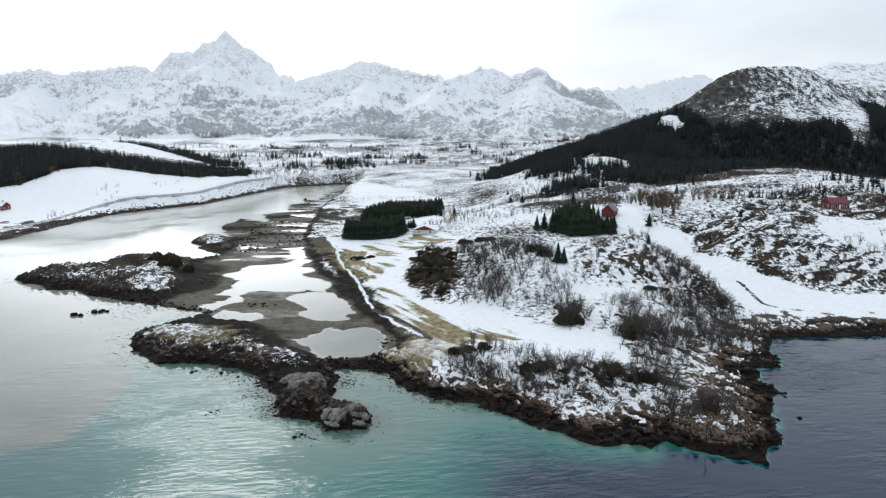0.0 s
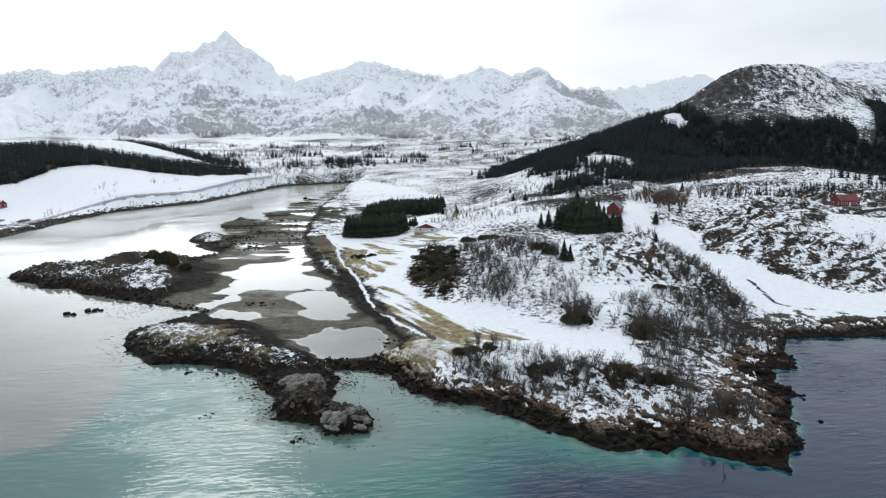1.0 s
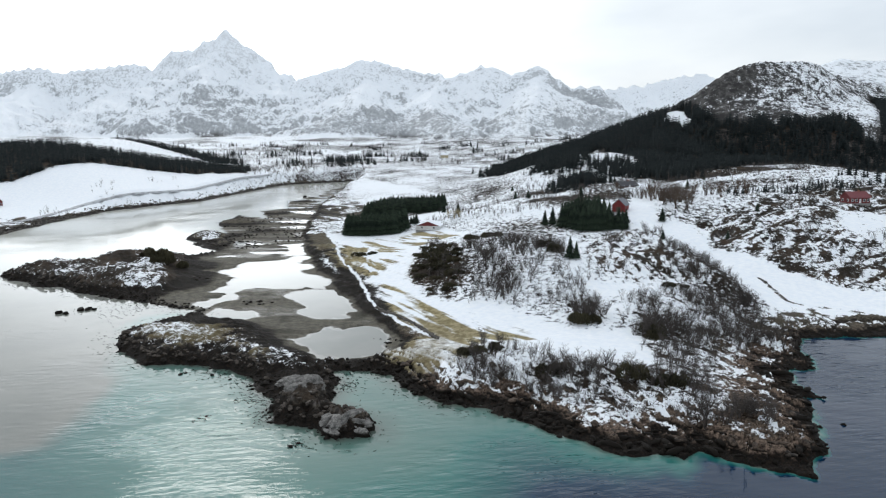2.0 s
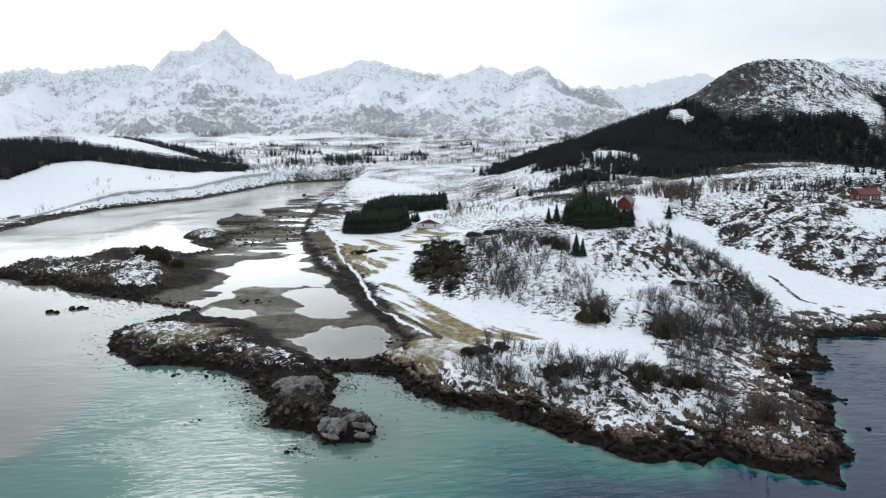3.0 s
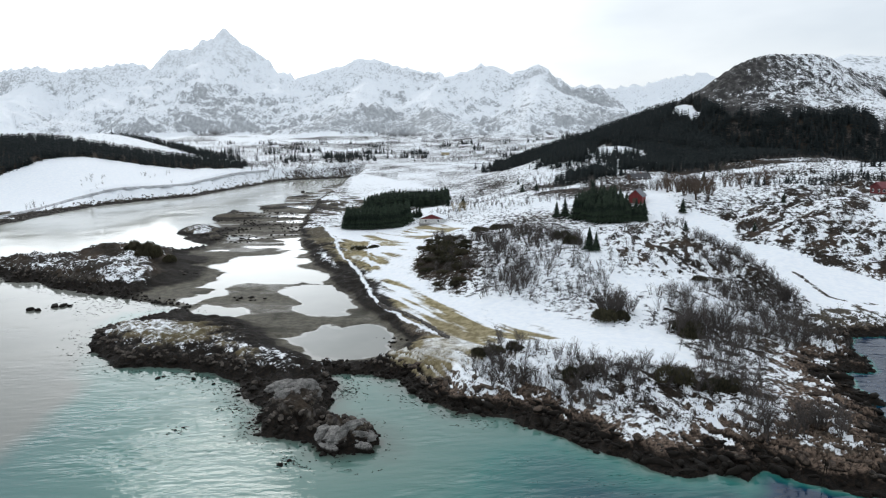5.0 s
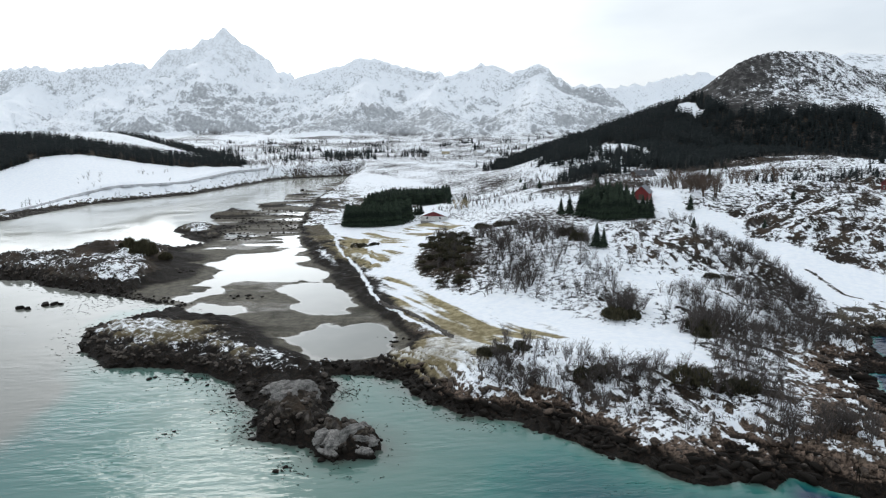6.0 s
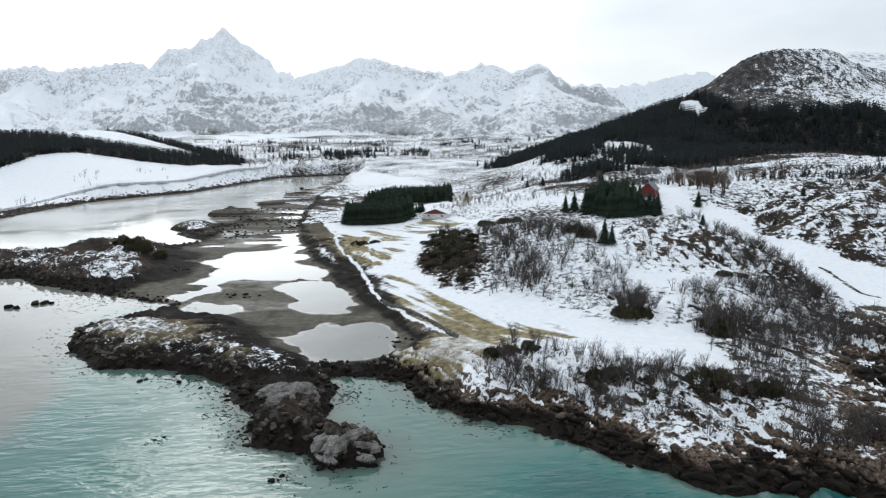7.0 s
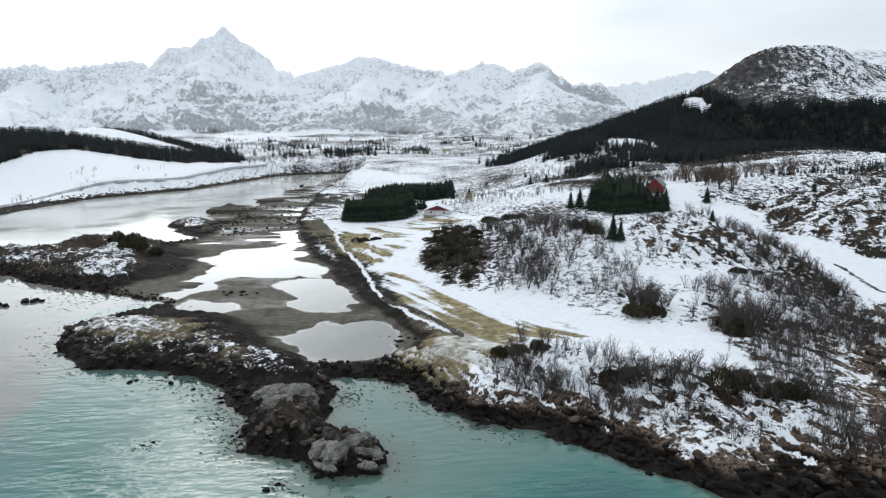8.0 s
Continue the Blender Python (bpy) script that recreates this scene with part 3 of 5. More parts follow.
    # snow lies in patches of several sizes, less on steep ground
    near = calc(t, "ADD", calc(t, "MULTIPLY", mid, 0.58), calc(t, "ADD", calc(t, "MULTIPLY", fine, 0.32), calc(t, "MULTIPLY", big, 0.10)))
    lie = near
    lie_far = calc(t, "ADD", calc(t, "MULTIPLY", far1, 0.20), calc(t, "ADD", calc(t, "MULTIPLY", far2, 0.36), calc(t, "MULTIPLY", crack, 0.44)))
    lie_hill = calc(t, "ADD", calc(t, "MULTIPLY", far2, 0.30), calc(t, "ADD", calc(t, "MULTIPLY", crack, 0.38), calc(t, "MULTIPLY", mid, 0.32)))
    pick = node(t, "Mix")
    wire(t, (step(t, xyz.outputs["Y"], 1100.0, 1200.0), pick.inputs[0]), (lie_hill, pick.inputs[2]), (lie_far, pick.inputs[3]))
    lie_far = pick.outputs[0]
    mixn = node(t, "Mix")
    wire(t, (rock_, mixn.inputs[0]), (lie, mixn.inputs[2]), (lie_far, mixn.inputs[3]))
    lie = mixn.outputs[0]
    lean = calc(t, "MULTIPLY", calc(t, "SUBTRACT", 0.88, up.outputs["Z"]), calc(t, "MULTIPLY", rock_, 0.80))
    hill = calc(t, "MULTIPLY", rock_, step(t, xyz.outputs["Y"], 1200.0, 1100.0))
    shed = calc(t, "MULTIPLY", calc(t, "MAXIMUM", calc(t, "MULTIPLY", steep, 0.22), lean), calc(t, "SUBTRACT", 1.0, calc(t, "MULTIPLY", hill, 0.7)))
    amount = calc(t, "SUBTRACT", snow_, shed)
    edge = calc(t, "ADD", calc(t, "MULTIPLY", calc(t, "SUBTRACT", 0.5, amount), 0.42), 0.5)
    lie = calc(t, "SUBTRACT", lie, calc(t, "MULTIPLY", grass_, calc(t, "MULTIPLY", calc(t, "SUBTRACT", lie, 0.5), 0.45)))
    soft = calc(t, "ADD", 0.035, calc(t, "MULTIPLY", grass_, 0.10))
    mask = step(t, lie, calc(t, "SUBTRACT", edge, soft), calc(t, "ADD", edge, soft))
    mask = calc(t, "MULTIPLY", mask, step(t, snow_, 0.03, 0.12))
    white = blend(t, step(t, mid, 0.3, 0.7), (0.82, 0.86, 0.91), (0.91, 0.93, 0.95))
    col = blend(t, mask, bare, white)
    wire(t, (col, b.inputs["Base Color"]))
    wet = step(t, xyz.outputs["Z"], 1.0, 0.2)
    r = blend(t, mask, (0.85, 0.85, 0.85), (0.6, 0.6, 0.6))
    r = blend(t, calc(t, "MULTIPLY", wet, calc(t, "SUBTRACT", 1.0, mask)), r, (0.68, 0.68, 0.68))
    film = calc(t, "MULTIPLY", mud_, step(t, calc(t, "ADD", xyz.outputs["Z"], calc(t, "MULTIPLY", calc(t, "SUBTRACT", big, 0.5), 0.5)), 0.16, 0.02))
    r = blend(t, film, r, (0.30, 0.30, 0.30))
    wire(t, (r, b.inputs["Roughness"]))
    b.inputs["Specular IOR Level"].default_value = 0.14
    hgt = calc(t, "ADD", calc(t, "MULTIPLY", mask, 0.25), calc(t, "ADD", calc(t, "MULTIPLY", fine, 0.9), calc(t, "MULTIPLY", grain, 0.25)))
    bp = node(t, "Bump", Distance=0.5)
    wire(t, (calc(t, "SUBTRACT", 0.75, calc(t, "MULTIPLY", mask, 0.55)), bp.inputs["Strength"]), (hgt, bp.inputs["Height"]), (bp.outputs[0], b.inputs["Normal"]))
    return m


def water_material():
    m, t, b = material("sea_water")
    where = node(t, "NewGeometry").outputs["Position"]
    depth = node(t, "Attribute", attribute_name="depth").outputs["Fac"]
    cloud = noise_at(t, where, 0.035, 4, 0.55)
    dd = calc(t, "ADD", depth, calc(t, "MULTIPLY", calc(t, "SUBTRACT", cloud, 0.5), calc(t, "MULTIPLY", depth, 1.1)))
    ramp = node(t, "ValToRGB")
    els = ramp.color_ramp.elements
    els[0].position, els[0].color = 0.0, (0.085, 0.095, 0.080, 1)
    els[1].position, els[1].color = 1.0, (0.003, 0.020, 0.052, 1)
    for p, c in ((0.06, (0.095, 0.185, 0.158, 1)), (0.2, (0.034, 0.155, 0.136, 1)), (0.42, (0.012, 0.095, 0.096, 1)), (0.7, (0.005, 0.034, 0.070, 1))):
        e = els.new(p)
        e.color = c
    silt_or_sheen = node(t, "Attribute", attribute_name="silt_or_sheen").outputs["Fac"]
    xyz = node(t, "SeparateXYZ")
    wire(t, (where, xyz.inputs[0]))
    # reflected sky put into the base colour, nearly white up the inlet
    sheen_tint = blend(t, step(t, cloud, 0.35, 0.65), (0.125, 0.135, 0.118), (0.160, 0.166, 0.145))
    sheen_tint = blend(t, step(t, xyz.outputs["Y"], 230.0, 380.0), sheen_tint, (0.60, 0.60, 0.54))
    sheen_tint = blend(t, step(t, depth, 0.02, 0.35), (0.27, 0.265, 0.24), sheen_tint)
    wire(t, (calc(t, "DIVIDE", dd, 12.0), ramp.inputs[0]), (blend(t, silt_or_sheen, ramp.outputs[0], sheen_tint), b.inputs["Base Color"]))
    b.inputs["IOR"].default_value, b.inputs["Specular IOR Level"].default_value = 1.333, 0.5
    b.inputs["Roughness"].default_value = 0.03
    w1 = noise_at(t, where, 0.42, 3, 0.5, (0.5, 1.5, 1, 0.15))
    w2 = noise_at(t, where, 0.13, 2, 0.5, (0.6, 1.4, 1, -0.25))
    w3 = noise_at(t, where, 1.5, 2, 0.5, (0.6, 1.3, 1, 0.1))
    h = calc(t, "ADD", w1, calc(t, "ADD", calc(t, "MULTIPLY", w2, 1.2), calc(t, "MULTIPLY", w3, 0.16)))
    gusts = step(t, noise_at(t, where, 0.028, 4, 0.6, (0.7, 1.3, 1, 0.5)), 0.42, 0.64)
    ruffle = calc(t, "MULTIPLY", step(t, depth, 0.15, 1.2), calc(t, "ADD", 0.13, calc(t, "MULTIPLY", gusts, 0.45)))
    ruffle = calc(t, "MULTIPLY", ruffle, calc(t, "SUBTRACT", 1.0, calc(t, "MULTIPLY", silt_or_sheen, 0.8)))
    bp = node(t, "Bump", Distance=0.6)
    wire(t, (ruffle, bp.inputs["Strength"]), (h, bp.inputs["Height"]), (bp.outputs[0], b.inputs["Normal"]))
    return m


GROUND, WATER = ground_material(), water_material()

# ---- ground and water ----
def sheet(radii, angles, centre):
    """A ring-shaped net round centre."""
    r, a = np.meshgrid(radii, angles, indexing="ij")
    x, y = centre[0] + r * np.sin(a), centre[1] + r * np.cos(a)
    return x, y


def net_mesh(name, x, y, z, layers, keep=None):
    n, k = x.shape
    i = np.arange(n * k).reshape(n, k)
    quads = np.stack([i[:-1, :-1], i[:-1, 1:], i[1:, 1:], i[1:, :-1]], -1).reshape(-1, 4)[:, ::-1]
    if keep is not None:
        quads = quads[keep[quads].any(1)]
    used = np.zeros(n * k, bool)
    used[quads] = True
    at = np.cumsum(used) - 1
    quads = at[quads]
    co = np.stack([x.ravel(), y.ravel(), z.ravel()], -1)[used]
    me = bpy.data.meshes.new(name)
    me.vertices.add(len(co))
    me.vertices.foreach_set("co", co.ravel())
    me.loops.add(quads.size)
    me.loops.foreach_set("vertex_index", quads.ravel().astype(np.int32))
    me.polygons.add(len(quads))
    me.polygons.foreach_set("loop_start", np.arange(0, quads.size, 4, dtype=np.int32))
    me.polygons.foreach_set("use_smooth", np.ones(len(quads), bool))
    me.update(calc_edges=True)
    for key, (kind, values) in layers.items():
        layer = me.attributes.new(key, kind, "POINT")
        v = values.reshape(n * k, -1)[used]
        layer.data.foreach_set("color" if kind == "FLOAT_COLOR" else "value", v.ravel().astype(np.float32))
    me.validate()
    return me


wide = [-1.2, -1.1, -1.0, -0.92, -0.85, -0.8, -0.76, -0.73]
angles = np.array(wide + list(np.arange(-0.70, 0.7001, 0.0021)) + [-v for v in wide[::-1]])
radii = 116 * np.exp(np.arange(0, math.log(4980 / 116), 0.0043))
gx, gy = sheet(radii, angles, (-4, 0))
gy = np.minimum(gy, 4950)
gz, g_snow, g_grass, g_mud, g_rock = ground(gx, gy)
me = net_mesh("ground", gx, gy, gz, {"cover": ("FLOAT_COLOR", np.stack([np.clip(g_snow, 0, 1), g_grass, g_mud, g_rock], -1))}, keep=(gz > -2.0).ravel())
me.materials.append(GROUND)
land = tagged(new("ground", me), "snow-patched coastal land with heath, rock shore and tidal mud", "ground", kind="structure")

w_angles = np.concatenate([np.arange(-math.pi, -0.8, 0.06), np.arange(-0.8, 0.8, 0.006), np.arange(0.8, math.pi, 0.06), [math.pi]])
w_radii = np.concatenate([[0.5, 20, 50, 80, 100], 112 * np.exp(np.arange(0, math.log(4900 / 112), 0.011))])
sx, sy = sheet(w_radii, w_angles, (-4, 0))
sz = np.zeros(sx.shape)
zz = ground(sx, sy)[0]
s_depth = np.where(zz < 0, -zz, 0)
# calm water of inlet, pools and west side, painted pale as if mirroring bright sky
SHEEN_AREA = [(-92, 230), (-84, 205), (-73, 185), (-70, 168), (-71, 150), (-80, 142), (-110, 132), (-500, 100), (-500, 950), (5, 950), (5, 197), (-34, 197), (-48, 212), (-60, 236), (-78, 252), (-90, 246)]
s_sheen = smooth(-3, 4, inside(sx + 5 * fbm(sx, sy, 25, 4), sy + 5 * fbm(sx, sy, 25, 4, 2.0), SHEEN_AREA))
keep = ((zz < 0.7) | (sy < 120)).ravel()
me = net_mesh("water", sx, sy, sz, {"depth": ("FLOAT", s_depth), "silt_or_sheen": ("FLOAT", s_sheen)}, keep=keep)
me.materials.append(WATER)
tagged(new("water", me), "turquoise sea water with light ripples and calm tidal pools", "water", kind="structure")

# ---- building blocks ----
rng = np.random.default_rng(11)


def height_at(x, y):
    return float(ground(np.array([float(x)]), np.array([float(y)]))[0][0])


def heights(points):
    p = np.array(points, float)
    return ground(p[:, 0], p[:, 1])[0]


def mesh_from(name, verts, faces, mat, smooth_faces=False):
    me = bpy.data.meshes.new(name)
    me.from_pydata([tuple(v) for v in verts], [], [tuple(f) for f in faces])
    me.materials.append(mat)
    if smooth_faces:
        me.polygons.foreach_set("use_smooth", np.ones(len(me.polygons), bool))
    me.update()
    return me


def part(name, me, parent, label=""):
    ob = new(name, me)
    ob.parent = parent
    return tagged(ob, label)


def prism(verts, faces, a, b, ra, rb, sides=3):
    """A tapered stick from a to b."""
    a, b = Vector(a), Vector(b)
    q = (b - a).to_track_quat("Z", "Y")
    k = len(verts)
    for centre, r in ((a, ra), (b, rb)):
        for i in range(sides):
            w = 2 * math.pi * i / sides
            verts.append(centre + q @ Vector((r * math.cos(w), r * math.sin(w), 0)))
    for i in range(sides):
        j = (i + 1) % sides
        faces.append((k + i, k + j, k + sides + j, k + sides + i))
    faces.append(tuple(k + sides + i for i in range(sides)))


def scattered(outline, count, spacing=0.0, seed=1):
    """Random places inside an outline, no two closer than spacing."""
    r = np.random.default_rng(seed)
    o = np.array(outline, float)
    low, high = o.min(0), o.max(0)
    kept = []
    for _ in range(40):
        p = low + (high - low) * r.random((max(64, count * 2), 2))
        p = p[inside(p[:, 0], p[:, 1], outline) > 0]
        for q in p:
            if len(kept) >= count:
                return kept
            if not spacing or all((q[0] - k[0]) ** 2 + (q[1] - k[1]) ** 2 > spacing ** 2 for k in kept):
                kept.append((float(q[0]), float(q[1])))
    return kept


def strewn(name, shapes, places, sizes, mat, label, category, seed=3):
    """One object of kind stuff: many small shapes (verts, triangles) joined, each turned and sized."""
    r = np.random.default_rng(seed)
    z = heights(places)
    V, F, n = [], [], 0
    shapes = [(np.array([tuple(v) for v in s[0]], float), np.array(s[1], int)) for s in shapes]
    for (x, y), h, size in zip(places, z, sizes):
        v, f = shapes[r.integers(len(shapes))]
        w = r.random() * 2 * math.pi
        c, s_ = math.cos(w), math.sin(w)
        q = v * size
        q = np.stack([q[:, 0] * c - q[:, 1] * s_ + x, q[:, 0] * s_ + q[:, 1] * c + y, q[:, 2] + h - 0.05 * size], -1)
        V.append(q)
        F.append(f + n)
        n += len(q)
    V, F = np.concatenate(V), np.concatenate(F).astype(np.int32)
    me = bpy.data.meshes.new(name)
    me.vertices.add(len(V))
    me.vertices.foreach_set("co", V.ravel())
    me.loops.add(F.size)
    me.loops.foreach_set("vertex_index", F.ravel())
    me.polygons.add(len(F))
    me.polygons.foreach_set("loop_start", np.arange(0, F.size, 3, dtype=np.int32))
    me.update(calc_edges=True)
    me.materials.append(mat)
    return tagged(new(name, me), label, category, kind="stuff")


def leaf_material(name, dark, light, rough=0.8):
    m, t, b = material(name)
    geo = node(t, "NewGeometry")
    n = noise_at(t, geo.outputs["Position"], 0.8, 3)
    f = calc(t, "ADD", calc(t, "MULTIPLY", geo.outputs["Random Per Island"], 0.6), calc(t, "MULTIPLY", n, 0.5))
    info = node(t, "ObjectInfo")
    f = calc(t, "ADD", f, calc(t, "MULTIPLY", calc(t, "SUBTRACT", info.outputs["Random"], 0.5), 0.35))
    wire(t, (blend(t, step(t, f, 0.2, 0.9), dark, light), b.inputs["Base Color"]))
    b.inputs["Roughness"].default_value = rough
    b.inputs["Specular IOR Level"].default_value = 0.2
    return m


NEEDLES = leaf_material("spruce_needles", (0.010, 0.018, 0.012), (0.030, 0.045, 0.028))
FAR_NEEDLES = leaf_material("far_conifer_needles", (0.007, 0.011, 0.012), (0.015, 0.021, 0.021))
BARK = plain("grey_bark", (0.075, 0.060, 0.050), 0.9, 0.35, 6.0)
TWIG = leaf_material("bare_twigs", (0.045, 0.040, 0.037), (0.125, 0.108, 0.098))
JUNIPER = leaf_material("juniper_scrub", (0.026, 0.026, 0.016), (0.092, 0.082, 0.048))
HEATHER = leaf_material("heather_tufts", (0.020, 0.014, 0.010), (0.070, 0.047, 0.030))


# ---- conifers ----
def spruce_crown(seed, tiers=11, spokes=11, wide=0.21):
    """Drooping whorls of boughs round a stem one metre high."""
    r = random.Random(seed)
    verts, faces = [], []
    for i in range(tiers):
        f = i / tiers
        z0 = 0.06 + 0.92 * f
        rad = wide * (1 - f) ** 0.85 * r.uniform(0.85, 1.12) + 0.012
        tip = len(verts)
        verts.append((0, 0, min(1.0, z0 + 0.16 * (1 - 0.45 * f))))
        turn = r.uniform(0, 6.28)
        n = spokes if f < 0.7 else 7
        ring = []
        for k in range(2 * n):
            w = turn + math.pi * k / n + r.uniform(-0.12, 0.12)
            rr = rad * (r.uniform(0.85, 1.2) if k % 2 == 0 else r.uniform(0.42, 0.62))
            zz = z0 - (0.035 if k % 2 == 0 else -0.01) * r.uniform(0.5, 1.4)
            ring.append(len(verts))
            verts.append((rr * math.cos(w), rr * math.sin(w), zz))
        for k in range(2 * n):
            faces.append((tip, ring[k], ring[(k + 1) % (2 * n)]))
    return verts, faces


SPRUCE_KINDS = []
for s in range(4):
    v, f = spruce_crown(s, wide=(0.31, 0.35, 0.29, 0.36)[s])
    crown = mesh_from("spruce_crown", v, f, NEEDLES)
    tv, tf = [], []
    prism(tv, tf, (0, 0, -0.04), (0, 0, 0.55), 0.018, 0.008, 6)
    SPRUCE_KINDS.append((crown, mesh_from("spruce_trunk", tv, tf, BARK)))


def spruce(x, y, tall, kind, label, group, z=None):
    base = new("spruce_tree")
    base.matrix_world = pose(x, y, height_at(x, y) if z is None else z, 0, 0, rng.random() * 360) @ Matrix.Scale(tall, 4)
    part("crown", SPRUCE_KINDS[kind][0], base)
    part("trunk", SPRUCE_KINDS[kind][1], base)
    return tagged(base, label, "spruce tree", group)


STANDS = [([(-44, 406), (-30, 397), (-17, 397), (-11, 410), (-14, 424), (-45, 424)], 150, 1.75, (8.5, 11.5), "spruces of the shore plantation", "dark green spruce in a dense plantation on snow"),
          ([(61, 346), (73, 333), (87, 331), (90, 340), (82, 350), (66, 358)], 115, 1.5, (7.0, 12.5), "spruces beside the red barn", "tall dark spruce in the clump beside the red barn")]
for i, (outline, count, gap, (low, high), group, label) in enumerate(STANDS):
    spots = scattered(outline, count, gap, 20 + i)
    for (x, y), z in zip(spots, heights(spots)):
        spruce(x, y, (low + (high - low) * rng.random()) * (0.58 if x > 81 else 1.0), int(rng.integers(4)), label, group, z)
for x, y, tall, k in ((106, 341, 6.5, 3), (97, 313, 4.5, 3), (-6, 421, 6.5, 3), (-9, 425, 5.0, 3), (49, 268, 8.0, 2), (51.0, 267, 6.5, 2), (60, 362, 9.0, 0), (57, 366, 8.0, 2)):
    spruce(x, y, tall, k, "lone bushy spruce standing in snow", "single spruces")


for x, y in scattered(HIGH_SLOPE, 14, 12, 27) + scattered(STRATA, 3, 12, 28):
    spruce(x, y, rng.uniform(3.0, 6.5), 3, "small bushy spruce among scrub on the snowy slope", "small slope spruces")


def far_conifer(seed):
    v, f = spruce_crown(seed, 4, 4, 0.24)
    return v, f


# woods on the hill, the west bank and the valley floor
FAR_SHAPES = [far_conifer(70 + i) for i in range(5)]
GROVE_SHAPES = [spruce_crown(80 + i, 6, 5, 0.29) for i in range(4)]
MID_WOODS = [[(128, 556), (158, 516), (195, 536), (175, 582), (138, 600)], [(95, 600), (125, 590), (130, 640), (105, 660)], [(160, 396), (215, 400), (245, 418), (175, 414)],
             [(60, 760), (110, 720), (120, 800), (80, 850)], [(250, 418), (330, 428), (330, 450), (255, 440)], [(90, 500), (118, 505), (120, 530), (96, 528)]]


def hold(places, gap):
    """The places that lie outside a clearing."""
    p = np.array(places)
    return [tuple(q) for q in p[inside(p[:, 0], p[:, 1], gap) < 0]]


spots = scattered([(-42, 498), (-22, 498), (9, 510), (14, 545), (-30, 548)], 260, 1.7, 21)
strewn("spruce_plantation", [spruce_crown(s, wide=0.33) for s in range(4)], spots, rng.uniform(9, 11.5, len(spots)), NEEDLES, "dense dark green spruce plantation block on snow", "trees")
spots = hold(scattered(HILL_WOOD, 15000, 0, 31), HILL_CLEARING)
strewn("hill_forest", FAR_SHAPES, spots, rng.uniform(7, 11, len(spots)), FAR_NEEDLES, "dense dark conifer forest on the hillside", "forest")
spots = hold(scattered(WEST_WOOD, 10000, 0, 32), WEST_GAP) + scattered([(-470, 990), (-330, 985), (-270, 960), (-250, 1000), (-330, 1040), (-480, 1030)], 900, 0, 33)
strewn("bank_forest", FAR_SHAPES, spots, rng.uniform(7, 11, len(spots)), FAR_NEEDLES, "dark conifer forest above the snowy bank", "forest")
spots = [p for i, o in enumerate(MID_WOODS) for p in scattered(o, (420, 380, 150, 420, 110, 200)[i], 0, 40 + i)]
spots = [(x + rng.normal() * 7, y + rng.normal() * 9) for x, y in spots]
strewn("conifer_grove", GROVE_SHAPES, spots, np.where(np.array(spots)[:, 1] < 440, 0.5, 1.0) * rng.uniform(3.5, 10.5, len(spots)), FAR_NEEDLES, "dark conifer groves below the hill", "forest")
VALLEY = [(-330, 900), (60, 900), (90, 1100), (300, 1500), (500, 2300), (-900, 2400), (-700, 1300)]
clumps = scattered(VALLEY, 95, 0, 51)
spots = [(cx + rng.normal() * 9, cy + rng.normal() * 14) for cx, cy in clumps for _ in range(int(rng.integers(1, 14)))]
strewn("valley_conifers", GROVE_SHAPES, spots, rng.uniform(8, 14, len(spots)), FAR_NEEDLES, "scattered dark conifers on the valley floor", "trees")


# ---- bare birch scrub and juniper ----
def bare_shrub(seed, stems=8, boughs=9, twigs=4):
    r = random.Random(seed)
    verts, faces = [], []
    for _ in range(stems):
        w, out = r.uniform(0, 6.28), r.uniform(0.12, 0.45)
        tall = r.uniform(0.7, 1.0)
        a = Vector((r.uniform(-0.06, 0.06), r.uniform(-0.06, 0.06), -0.04))
        m = Vector((out * 0.45 * math.cos(w), out * 0.45 * math.sin(w), tall * 0.5))
        e = Vector((out * math.cos(w), out * math.sin(w), tall))
        prism(verts, faces, a, m, 0.017, 0.011)
        prism(verts, faces, m, e, 0.011, 0.004)
        for _ in range(boughs):
            s = r.uniform(0.3, 0.95)
            p = a.lerp(m, s * 2) if s < 0.5 else m.lerp(e, s * 2 - 1)
            v = r.uniform(0, 6.28)
            q = p + Vector((0.2 * math.cos(v), 0.2 * math.sin(v), r.uniform(0.06, 0.24))) * r.uniform(0.5, 1.1)
            prism(verts, faces, p, q, 0.006, 0.0025)
            for _ in range(twigs):
                u = p.lerp(q, r.uniform(0.4, 0.95))
                x = u + Vector((r.uniform(-0.1, 0.1), r.uniform(-0.1, 0.1), r.uniform(0.0, 0.13)))
                k = len(verts)
                side = Vector((r.uniform(-1, 1), r.uniform(-1, 1), 0)).normalized() * 0.005
                verts.extend((u - side, u + side, x))
                faces.append((k, k + 1, k + 2))
    return verts, faces


def triangles(shape):
    v, f = shape
    out = []
    for q in f:
        for i in range(1, len(q) - 1):
            out.append((q[0], q[i], q[i + 1]))
    return v, out


